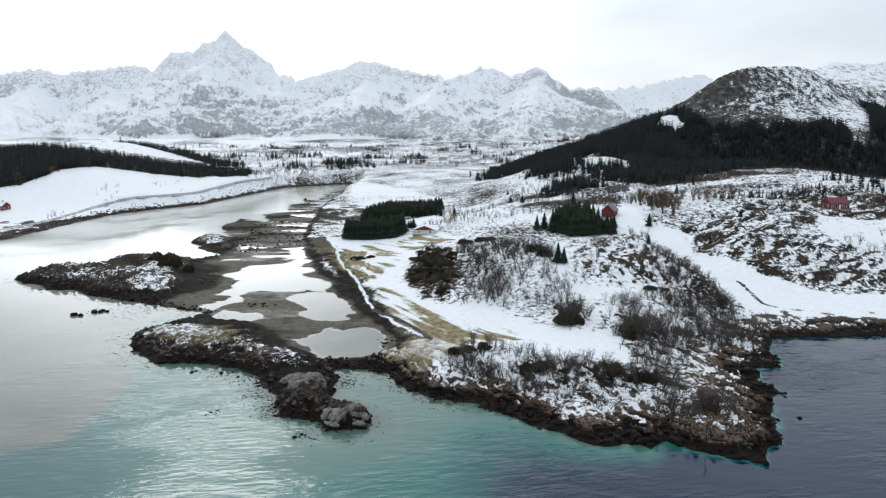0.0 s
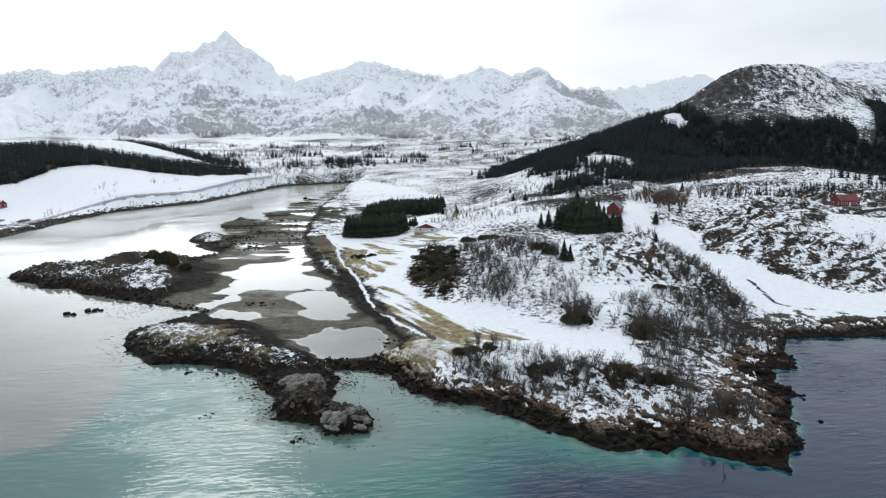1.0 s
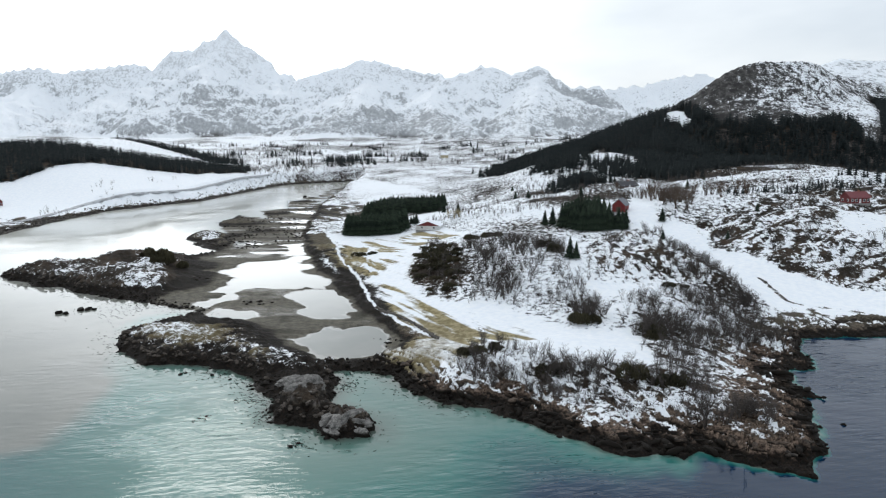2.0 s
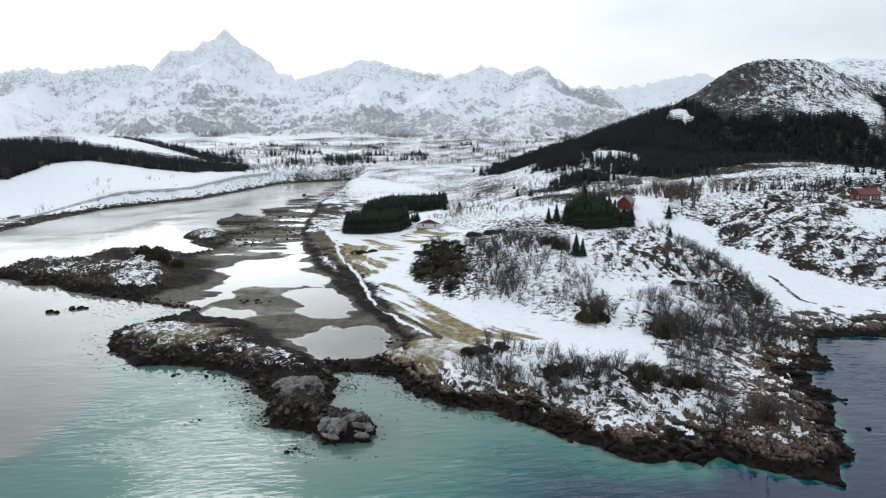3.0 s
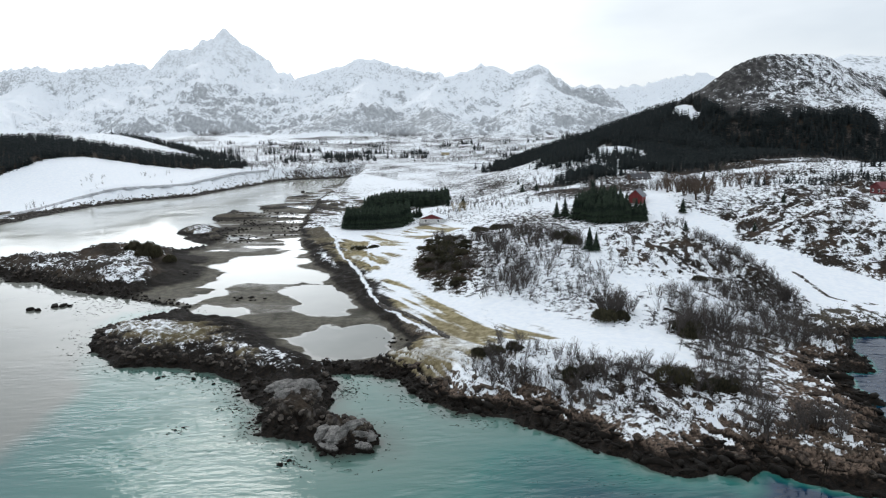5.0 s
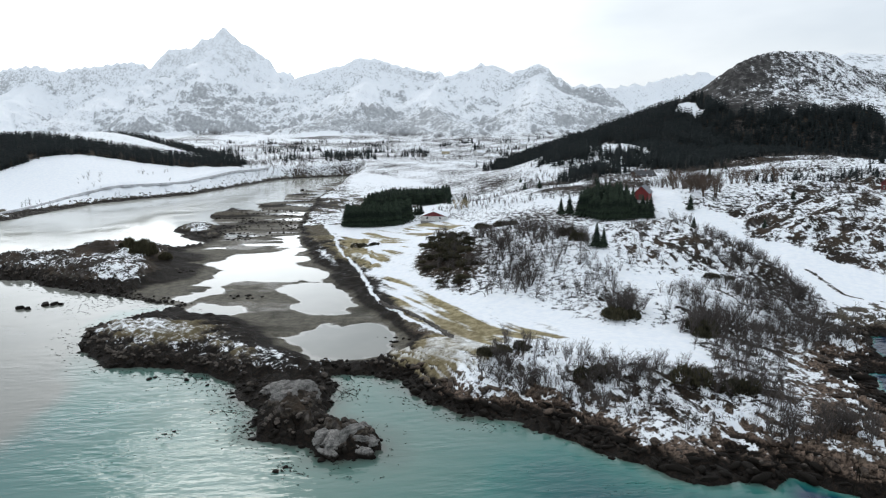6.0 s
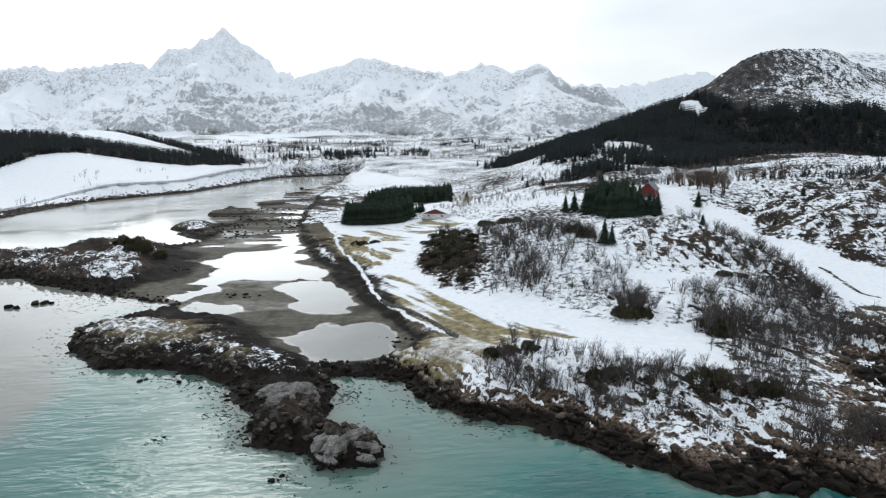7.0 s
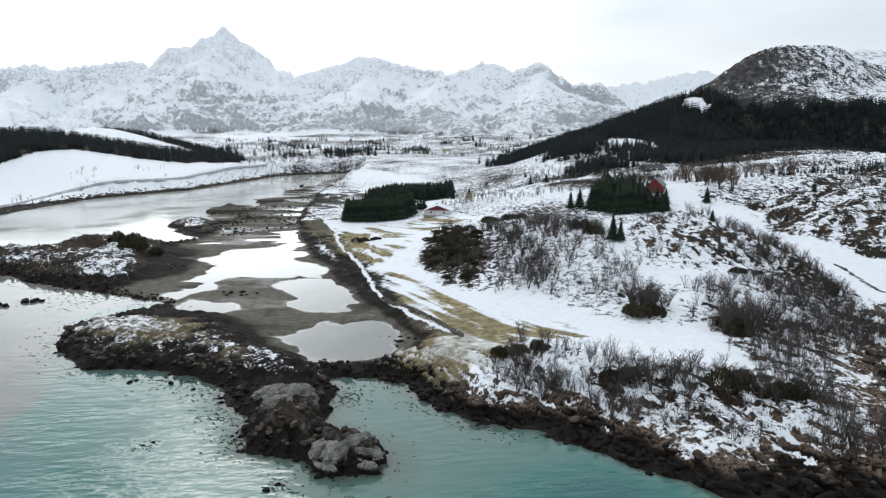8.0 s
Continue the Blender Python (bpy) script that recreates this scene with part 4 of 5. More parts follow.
def bush_shape(seed, count=150, flat=0.95, spray=1.0):
    """A low dense bush: many short sprays of foliage over an uneven dome."""
    r = random.Random(seed)
    verts, faces = [], []
    domes = [(Vector((r.uniform(-0.5, 0.5), r.uniform(-0.5, 0.5), 0)), r.uniform(0.3, 0.62)) for _ in range(4)]
    for _ in range(count):
        c, rad = r.choice(domes)
        w, u = r.uniform(0, 6.28), r.uniform(0.02, 1)
        n = Vector((math.cos(w) * math.sqrt(1 - u * u), math.sin(w) * math.sqrt(1 - u * u), u))
        p = c + Vector((n.x, n.y, n.z * flat)) * rad * r.uniform(0.7, 1.0)
        d = (n + Vector((r.uniform(-0.7, 0.7), r.uniform(-0.7, 0.7), r.uniform(0.0, 1.4)))).normalized()
        side = d.cross(Vector((r.uniform(-1, 1), r.uniform(-1, 1), r.uniform(-1, 1)))).normalized() * 0.06 * spray ** 1.6
        k = len(verts)
        verts.extend((p - d * 0.06 * spray - side, p - d * 0.06 * spray + side, p + d * 0.16 * spray))
        faces.append((k, k + 1, k + 2))
    return verts, faces


SHRUBS = [mesh_from("bare_shrub", *bare_shrub(s), TWIG) for s in range(5)]
LIGHT_SHRUBS = [triangles(bare_shrub(90 + s, 5, 5, 3)) for s in range(5)]
FAR_SHRUBS = [triangles(bare_shrub(120 + s, 4, 2, 4)) for s in range(5)]
BUSHES = [mesh_from("evergreen_bush", *bush_shape(s, 1500, 0.95, 0.72), JUNIPER) for s in range(4)]
TUFTS = [bush_shape(60 + s, 14, 0.5) for s in range(6)]


def shrub(x, y, z, tall):
    ob = new("birch_shrub", SHRUBS[int(rng.integers(5))])
    ob.matrix_world = pose(x, y, z - 0.05, 0, 0, rng.random() * 360) @ Matrix.Diagonal((tall * 1.1, tall * 1.1, tall, 1))
    return tagged(ob, "bare grey-brown birch shrub with leafless twigs on snow", "shrub", "birch shrubs of the headland")


def bush(x, y, wide, tall):
    ob = new("juniper_bush", BUSHES[int(rng.integers(4))])
    ob.matrix_world = pose(x, y, height_at(x, y), 0, 0, rng.random() * 360) @ Matrix.Diagonal((wide * 1.35, wide * 1.35, tall * 1.6, 1))
    return tagged(ob, "dense brown-green juniper bush on snowy heath", "bush", "juniper bushes")


def clumped(outline, clumps, most, spread, seed):
    """Places gathered in thickets."""
    r = np.random.default_rng(seed)
    return [(float(cx + r.normal() * spread), float(cy + r.normal() * spread)) for cx, cy in scattered(outline, clumps, 0, seed) for _ in range(int(r.integers(2, most)))]


near = clumped(KNOLL_BRUSH, 14, 10, 3.0, 61) + clumped(EAST_BRUSH, 15, 10, 2.6, 62) + clumped(SOUTH_BRUSH, 17, 9, 2.2, 63) + clumped(BAY_BRUSH, 7, 9, 2.0, 64)
tall_spots = [(cx + 2.6 * rng.normal(), cy + 2.4 * rng.normal()) for cx, cy, n in ((45, 221, 16), (60, 209, 14), (64, 213, 8), (42, 219, 5)) for _ in range(n)]
for (x, y), z in zip(near, heights(near)):
    if z > 1.6:
        shrub(x, y, z, rng.uniform(2.2, 4.6))
for (x, y), z in zip(tall_spots, heights(tall_spots)):
    shrub(x, y, z, rng.uniform(4.2, 6.2))
for x, y in scattered(HEATH_FACE, 26, 2.4, 66):
    bush(x, y, rng.uniform(1.4, 2.8), rng.uniform(0.9, 1.7))
for x, y, wide, tall in ((42, 217, 3.2, 3.6), (40, 219, 2.6, 3.0), (45, 216, 2.4, 2.6), (57, 208, 3.0, 3.6), (60, 206, 3.2, 4.0), (58, 203, 2.6, 3.0), (44, 172, 3.2, 4.0),
                         (46, 174, 2.4, 3.0), (51, 170, 2.6, 3.4), (53, 171, 2.0, 2.6), (26, 176, 2.6, 2.6), (29, 177, 2.2, 2.2), (9, 190, 2.6, 2.4), (12, 192, 2.4, 2.2), (15, 194, 2.2, 2.0),
                         (20, 322, 4.0, 3.0), (24, 324, 3.6, 3.2), (28, 322, 3.0, 2.6), (-30, 333, 3.0, 2.2), (-26, 336, 2.8, 2.0), (43, 288, 3.0, 3.2), (46, 280, 3.2, 3.4),
                         (-112, 320, 4.0, 5.6), (-108, 318, 4.0, 6.4), (-116, 320, 3.8, 4.6), (-104, 318, 3.0, 3.8), (-120, 322, 3.2, 2.6), (-110, 314, 3.2, 3.2), (77, 243, 2.6, 1.6), (80, 243, 2.2, 1.4),
                         (2, 290, 4.4, 2.6), (4, 282, 4.2, 2.4), (-1, 300, 4.0, 2.6), (3, 305, 4.4, 2.6), (5, 296, 4.6, 2.8), (6, 272, 3.6, 2.2), (7, 312, 4.0, 2.6), (9, 284, 3.4, 2.0)):
    bush(x, y, wide, tall)

spots = clumped(STRATA, 30, 9, 3.0, 71) + clumped(HIGH_SLOPE, 110, 16, 4.5, 72) + clumped(KNOLL_BRUSH, 58, 14, 3.0, 73) + clumped(EAST_BRUSH, 85, 13, 2.8, 74) + clumped(HEATH_FACE, 14, 9, 2.4, 78) + clumped(ROCK_KNOLL, 14, 8, 2.4, 75)
spots += clumped(SOUTH_BRUSH, 34, 12, 2.2, 76) + clumped(BAY_BRUSH, 16, 12, 2.2, 77)
spots = [p for p, h in zip(spots, heights(spots)) if h > 1.8]
strewn("birch_scrub", LIGHT_SHRUBS, spots, rng.uniform(1.8, 4.4, len(spots)), TWIG, "leafless birch scrub over the snowy slopes", "scrub")
BANKSIDE = [(-245, 505), (-238, 570), (-215, 620), (-190, 680), (-170, 760), (-150, 850), (-190, 850), (-230, 760), (-260, 650), (-300, 560)]
clumps = scattered(BANKSIDE, 8, 0, 81) + scattered(HILL_FOOT, 50, 0, 85) + scattered(VALLEY, 620, 0, 82) + scattered(BIRCH_SHELF, 240, 0, 84) + scattered([(-200, 780), (-150, 850), (-60, 900), (-160, 1000), (-260, 900)], 60, 0, 83)
spots = [(cx + rng.normal() * 7, cy + rng.normal() * 8) for cx, cy in clumps for _ in range(int(rng.integers(2, 11)))]
strewn("valley_scrub", FAR_SHRUBS, spots, rng.uniform(4, 8, len(spots)) * np.where(np.array(spots)[:, 1] < 800, 0.6, 1.0), TWIG, "leafless grey birch thickets along the far shore", "scrub")

spots = []
for i, (o, n) in enumerate(((KNOLL_BRUSH, 1500), (EAST_BRUSH, 1000), (SOUTH_BRUSH, 1100), (BAY_BRUSH, 350), (HEATH_FACE, 900), (ROCK_KNOLL, 400), (STRATA, 1200), (TIP, 160), (HIGH_SLOPE, 1200))):
    spots += scattered(o, n, 0, 101 + i)
spots = [p for p, h in zip(spots, heights(spots)) if h > 1.8]
strewn("heather", TUFTS, spots, rng.uniform(0.6, 1.7, len(spots)), HEATHER, "dark brown heather tufts poking through snow", "heather")

# a pale willow and russet thickets by the houses
WILLOW, RUSSET = leaf_material("pale_willow_twigs", (0.20, 0.16, 0.09), (0.38, 0.32, 0.20)), leaf_material("russet_twigs", (0.060, 0.044, 0.034), (0.125, 0.090, 0.068))
for name, mat, rows, label in (("willow_tree", WILLOW, ((15, 415, 6.0), (18, 417, 5.5), (12, 418, 5.0)), "pale straw-coloured bare willow in a snowy field"),
                               ("russet_birch", RUSSET, [(x, y, 6 + 5 * ((i * 37) % 10) / 10) for i, (x, y) in enumerate(scattered([(112, 388), (128, 380), (178, 402), (182, 428), (150, 436), (118, 420)], 26, 4, 88) + scattered([(112, 352), (122, 350), (134, 380), (128, 400), (116, 372)], 12, 3, 89))], "russet-brown bare birch in a thicket on the slope")):
    kinds = [mesh_from(name, *bare_shrub(140 + s, 9, 11), mat) for s in range(3)]
    for i, (x, y, tall) in enumerate(rows):
        ob = new(name, kinds[i % 3])
        ob.matrix_world = pose(x, y, height_at(x, y) - 0.1, 0, 0, 77 * i) @ Matrix.Diagonal((tall, tall, tall, 1))
        tagged(ob, label, "tree", name.replace("_", " ") + "s" if len(rows) > 1 else "")

# ---- houses ----
def box(bm, x0, x1, y0, y1, z0, z1):
    vs = [bm.verts.new(p) for p in ((x0, y0, z0), (x1, y0, z0), (x1, y1, z0), (x0, y1, z0), (x0, y0, z1), (x1, y0, z1), (x1, y1, z1), (x0, y1, z1))]
    for f in ((3, 2, 1, 0), (4, 5, 6, 7), (0, 1, 5, 4), (1, 2, 6, 5), (2, 3, 7, 6), (3, 0, 4, 7)):
        bm.faces.new([vs[i] for i in f])


def bm_mesh(name, bm, mat, bevel=0.0):
    if bevel:
        bmesh.ops.bevel(bm, geom=bm.edges[:], offset=bevel, segments=1, affect="EDGES")
    bmesh.ops.recalc_face_normals(bm, faces=bm.faces[:])
    me = bpy.data.meshes.new(name)
    bm.to_mesh(me)
    bm.free()
    me.materials.append(mat)
    return me


def boards(name, color):
    """Painted upright weatherboarding."""
    m, t, b = material(name)
    co = node(t, "TexCoord").outputs["Object"]
    w = node(t, "TexWave", Scale=2.2, Distortion=0.3, Detail=1.0)
    add = node(t, "Mapping")
    add.inputs["Rotation"].default_value = (0, 0, 0.8)
    wire(t, (co, add.inputs["Vector"]), (add.outputs[0], w.inputs["Vector"]))
    n = noise_at(t, co, 1.5)
    dark = tuple(c * 0.62 for c in color)
    col = blend(t, step(t, n, 0.35, 0.7), color, dark)
    wire(t, (blend(t, step(t, w.outputs["Fac"], 0.75, 0.95), col, tuple(c * 0.5 for c in color)), b.inputs["Base Color"]))
    b.inputs["Roughness"].default_value = 0.75
    return m


RED_BOARDS, DEEP_RED = boards("red_weatherboard", (0.17, 0.026, 0.028)), boards("barn_red_weatherboard", (0.20, 0.022, 0.020))
WHITE_BOARDS, OCHRE_BOARDS, BROWN_BOARDS = boards("white_weatherboard", (0.72, 0.72, 0.70)), boards("ochre_weatherboard", (0.50, 0.42, 0.24)), boards("brown_weatherboard", (0.09, 0.055, 0.04))
ROOF_SNOW, ROOF_GREY, ROOF_DARK = plain("snow_on_roof", (0.82, 0.85, 0.89), 0.6, 0.05), plain("grey_roofing", (0.16, 0.17, 0.19), 0.7), plain("dark_roofing", (0.045, 0.045, 0.05), 0.7)
ROOF_RED = plain("red_roofing", (0.16, 0.035, 0.04), 0.65)
TRIM, PANE, STONE_GREY = plain("white_trim", (0.78, 0.78, 0.77), 0.5, 0.06), plain("dark_window_glass", (0.02, 0.025, 0.03), 0.08, 0.1), plain("foundation_stone", (0.25, 0.245, 0.24), 0.9, 0.3)
BRICK_RED = plain("chimney_brick", (0.22, 0.09, 0.06), 0.9, 0.3, 4.0)


def house(name, x, y, turn, long, wide, wall_high, rise, wall_mat, roof_mat, label, windows=3, chimney=True, gable_mat=None, eave=0.45, z=None, category="house"):
    """A gabled house; its ridge runs along its own x."""
    base = new(name)
    base.matrix_world = pose(x, y, (height_at(x, y) if z is None else z) - 0.15, 0, 0, turn)
    a, b = long / 2, wide / 2
    bm = bmesh.new()
    box(bm, -a - 0.06, a + 0.06, -b - 0.06, b + 0.06, -0.9, 0.45)
    part("foundation", bm_mesh("foundation", bm, STONE_GREY, 0.03), base, "grey stone foundation")
    bm = bmesh.new()
    box(bm, -a, a, -b, b, 0.45, wall_high)
    part("wall", bm_mesh("wall", bm, wall_mat), base)
    for s in (-1, 1):
        bm = bmesh.new()
        tri = [(s * a, -b, wall_high), (s * a, b, wall_high), (s * a, 0, wall_high + rise)]
        inner = [(s * (a - 0.2), p[1], p[2]) for p in tri]
        v = [bm.verts.new(p) for p in tri + inner]
        for f in ((0, 1, 2), (5, 4, 3), (0, 3, 4, 1), (1, 4, 5, 2), (2, 5, 3, 0)):
            bm.faces.new([v[i] for i in f])
        part("gable", bm_mesh("gable", bm, gable_mat or wall_mat), base)
    for s in (-1, 1):
        bm = bmesh.new()
        k = rise / b
        low, top = (s * (b + eave), wall_high - k * eave + 0.04), (0.0, wall_high + rise + 0.04)
        pts = []
        for px in (-a - eave, a + eave):
            for py, pz in (low, top):
                for dz in (0.0, 0.2):
                    pts.append(bm.verts.new((px, py, pz + dz)))
        for f in ((0, 2, 3, 1), (4, 5, 7, 6), (0, 1, 5, 4), (2, 6, 7, 3), (1, 3, 7, 5), (0, 4, 6, 2)):
            bm.faces.new([pts[i] for i in f])
        part("roof", bm_mesh("roof", bm, roof_mat), base)
    for s in (-1, 1):
        for i in range(windows):
            wx = -a + long * (i + 0.5) / windows
            if s < 0 and i == windows // 2:
                bm = bmesh.new()
                box(bm, wx - 0.5, wx + 0.5, s * (b + 0.05), s * (b - 0.05), 0.5, 2.5)
                part("door", bm_mesh("door", bm, TRIM, 0.02), base, "white door")
                continue
            bm = bmesh.new()
            box(bm, wx - 0.65, wx + 0.65, s * (b + 0.05), s * (b - 0.05), 1.2, 2.5)
            frame_ = part("window", bm_mesh("window", bm, TRIM, 0.015), base, "white-framed window")
            bm = bmesh.new()
            box(bm, wx - 0.53, wx + 0.53, s * (b + 0.07), s * (b - 0.02), 1.32, 2.38)
            part("pane", bm_mesh("pane", bm, PANE), frame_)
    for s in (-1, 1):
        for wy in ((-0.25 * wide, 0.25 * wide) if wide > 5 else (0,)) if windows else ():
            bm = bmesh.new()
            box(bm, s * (a + 0.05), s * (a - 0.05), wy - 0.55, wy + 0.55, 1.2, 2.5)
            frame_ = part("window", bm_mesh("window", bm, TRIM, 0.015), base, "white-framed window")
            bm = bmesh.new()
            box(bm, s * (a + 0.07), s * (a - 0.02), wy - 0.43, wy + 0.43, 1.32, 2.38)
            part("pane", bm_mesh("pane", bm, PANE), frame_)
    if not windows:
        bm = bmesh.new()
        box(bm, -a - 0.06, -a + 0.04, -1.1, 1.1, 0.5, 2.9)
        part("door", bm_mesh("door", bm, BROWN_BOARDS, 0.02), base, "dark wooden barn door")
    if chimney:
        bm = bmesh.new()
        box(bm, 0.15 * long - 0.35, 0.15 * long + 0.35, -0.35, 0.35, wall_high + rise - 0.6, wall_high + rise + 1.0)
        part("chimney", bm_mesh("chimney", bm, BRICK_RED, 0.03), base, "brick chimney")
    return tagged(base, label, category)


house("farmhouse", 1, 396, 80, 9, 12.5, 2.7, 2.3, WHITE_BOARDS, ROOF_SNOW, "low white house with red gable and snowy roof in a field", gable_mat=RED_BOARDS, chimney=False)
house("barn", 93, 363, 62, 9.0, 6.0, 3.7, 2.8, DEEP_RED, ROOF_GREY, "dark red wooden barn with grey roof behind spruces", windows=0, chimney=False, category="barn")
house("dark_house", 127, 474, 20, 13, 9, 1.9, 2.6, BROWN_BOARDS, ROOF_DARK, "dark low cabin with black roof on the snowy slope", chimney=True)
house("red_house", 204, 357, 8, 10.5, 7, 3.2, 2.4, RED_BOARDS, ROOF_RED, "long red wooden house with white windows on the slope", windows=5)
house("shore_house", -313, 546, -20, 9, 7, 3.4, 2.6, RED_BOARDS, ROOF_SNOW, "red house with white corner boards near the fjord bank")
for i, (hx, hy, turn, wall_mat) in enumerate(((-470, 2050, 10, WHITE_BOARDS), (-150, 1230, 60, WHITE_BOARDS), (160, 1180, 20, RED_BOARDS), (90, 1240, 40, WHITE_BOARDS), (40, 1400, 5, OCHRE_BOARDS),
                                              (-60, 1500, 80, WHITE_BOARDS), (-330, 1650, 30, WHITE_BOARDS), (200, 1500, 30, WHITE_BOARDS), (150, 1050, 10, RED_BOARDS))):
    house("valley_house", hx, hy, turn, 14, 9, 5.5, 3.4, wall_mat, ROOF_SNOW, "small wooden farmhouse with snowy roof far up the valley", windows=3)

# ---- boulders, shore stones, weed ----
def rock_material(name, dark, light, tide):
    """Bare rock above, weed-black below the tide mark."""
    m, t, b = material(name)
    geo = node(t, "NewGeometry")
    where = geo.outputs["Position"]
    xyz = node(t, "SeparateXYZ")
    wire(t, (where, xyz.inputs[0]))
    n1, n2 = noise_at(t, where, 0.9, 5, 0.6), noise_at(t, where, 4.0, 4)
    col = blend(t, step(t, calc(t, "ADD", calc(t, "MULTIPLY", n1, 0.6), calc(t, "MULTIPLY", n2, 0.4)), 0.36, 0.64), dark, light)
    info = node(t, "ObjectInfo")
    col = blend(t, calc(t, "MULTIPLY", info.outputs["Random"], 0.4), col, dark)
    z = calc(t, "ADD", xyz.outputs["Z"], calc(t, "MULTIPLY", n1, 0.9))
    col = blend(t, step(t, z, tide + 0.5, tide), col, (0.010, 0.008, 0.006))
    wire(t, (col, b.inputs["Base Color"]))
    b.inputs["Roughness"].default_value = 0.8
    b.inputs["Specular IOR Level"].default_value = 0.15
    bp = node(t, "Bump", Strength=0.7, Distance=0.15)
    wire(t, (n2, bp.inputs["Height"]), (bp.outputs[0], b.inputs["Normal"]))
    return m


SHORE_ROCK, WALL_STONE = rock_material("shore_rock", (0.020, 0.018, 0.016), (0.150, 0.125, 0.105), 1.9), rock_material("wall_stone", (0.06, 0.055, 0.05), (0.20, 0.18, 0.16), -2)
WEED = leaf_material("bladder_weed", (0.008, 0.007, 0.005), (0.025, 0.020, 0.012))


def rock_shape(seed, detail=2, craggy=0.35, cuts=11, deep=(0.42, 0.8)):
    """A block split along flat faces, then weathered."""
    q = random.Random(seed)
    bm = bmesh.new()
    bmesh.ops.create_icosphere(bm, subdivisions=detail, radius=1.0)
    planes = [(Vector((q.gauss(0, 1), q.gauss(0, 1), q.gauss(0, 0.8))).normalized(), q.uniform(*deep)) for _ in range(cuts)]
    off = Vector((seed * 7.13, seed * 3.7, seed * 1.9))
    stretch = Vector((q.uniform(0.8, 1.45), q.uniform(0.65, 1.0), q.uniform(0.55, 0.85)))
    for v in bm.verts:
        c = v.co.copy()
        for n, d in planes:
            k = c.dot(n)
            if k > d:
                c -= n * (k - d)
        c *= 1 + 0.5 * craggy * noise.noise(c * 2.3 + off) + 0.3 * craggy * noise.noise(c * 6 + off)
        v.co = Vector((c.x * stretch.x, c.y * stretch.y, c.z * stretch.z)) * 1.3
    return bm


ROCKS = []
for s in range(7):
    me = bpy.data.meshes.new("boulder")
    bm = rock_shape(s + 1, 2)
    bm.to_mesh(me)
    bm.free()
    me.materials.append(SHORE_ROCK)
    ROCKS.append(me)
BIG_ROCKS = []
BARE_ROCK = rock_material("bare_grey_rock", (0.085, 0.082, 0.078), (0.32, 0.305, 0.285), 1.1)
for s in range(3):
    me = bpy.data.meshes.new("boulder")
    bm = rock_shape(s + 21, 4, 0.45, 7, (0.62, 0.9))
    bm.to_mesh(me)
    bm.free()
    me.materials.append(BARE_ROCK)
    BIG_ROCKS.append(me)


def boulder(x, y, z, size, me, label, group=""):
    ob = new("boulder", me)
    ob.matrix_world = pose(x, y, z, 0, 0, rng.random() * 360) @ Matrix.Diagonal((size * rng.uniform(0.8, 1.25), size * rng.uniform(0.8, 1.25), size * rng.uniform(0.7, 1.1), 1))
    return tagged(ob, label, "boulder", group)


for x, y, z, size, k in ((-20.6, 157.6, 1.7, 1.5, 0), (-18.7, 156.2, 2.0, 1.9, 1), (-16.5, 157.0, 2.5, 2.0, 2), (-14.9, 156.0, 1.5, 1.6, 0), (-17.4, 154.6, 0.8, 1.7, 2), (-20.3, 155.0, 0.6, 1.5, 1),
                         (-15.2, 154.0, 0.4, 1.3, 0), (-18.4, 159.6, 1.4, 1.6, 1), (-29.6, 171.5, 2.6, 2.3, 2), (-27.4, 169.5, 2.0, 2.0, 0), (-31.0, 175.5, 2.6, 2.2, 1), (-28.5, 174.5, 2.8, 2.1, 0),
                         (-26.0, 172.5, 1.6, 1.8, 2), (-33.0, 180.0, 1.6, 2.0, 2)):
    boulder(x, y, z, size, BIG_ROCKS[k], "grey bare boulder with weed-black foot on the skerry", "boulders of the skerry")
for x, y, size in ((-120, 251, 1.6), (-117.5, 250, 1.3), (-115, 255, 2.2), (-113, 256, 1.8), (-111, 255.5, 1.4), (-61, 190, 0.9), (-60, 191, 0.7), (-53, 189, 0.7), (-27, 149, 0.8), (-26, 150.5, 0.6),
                   (-47, 164, 0.5), (-48, 163, 0.45), (81, 156, 0.8), (-48, 186, 0.8), (-110, 676, 3.5), (-106, 674, 2.2)):
    boulder(x, y, 0.0, size * 0.75, ROCKS[int(rng.integers(7))], "dark weed-covered rock awash off the shore", "rocks awash")
shore_line = SOUTH_SHORE + ISLAND_SHORE[:9]
spots = []
for (ax, ay), (bx, by) in zip(shore_line, shore_line[1:]):
    for _ in range(int(math.hypot(bx - ax, by - ay) / 1.6)):
        s = rng.random()
        spots.append((ax + s * (bx - ax) + rng.normal() * 2.2, ay + s * (by - ay) + rng.normal() * 2.2 + 0.8))
count = 0
for (x, y), z in zip(spots, heights(spots)):
    if z > -0.1:
        if count < 260:
            boulder(x, y, max(z, 0) + 0.1, rng.uniform(0.3, 1.0) ** 1.5, ROCKS[int(rng.integers(7))], "dark weathered boulder on the tidal shore", "shore boulders")
            count += 1


def stone_shape(seed):
    bm = rock_shape(seed, 1, 0.5)
    bm.verts.ensure_lookup_table()
    out = [tuple(v.co) for v in bm.verts], [tuple(v.index for v in f.verts) for f in bm.faces]
    bm.free()
    return out


STONES = [stone_shape(30 + i) for i in range(6)]
spots = []
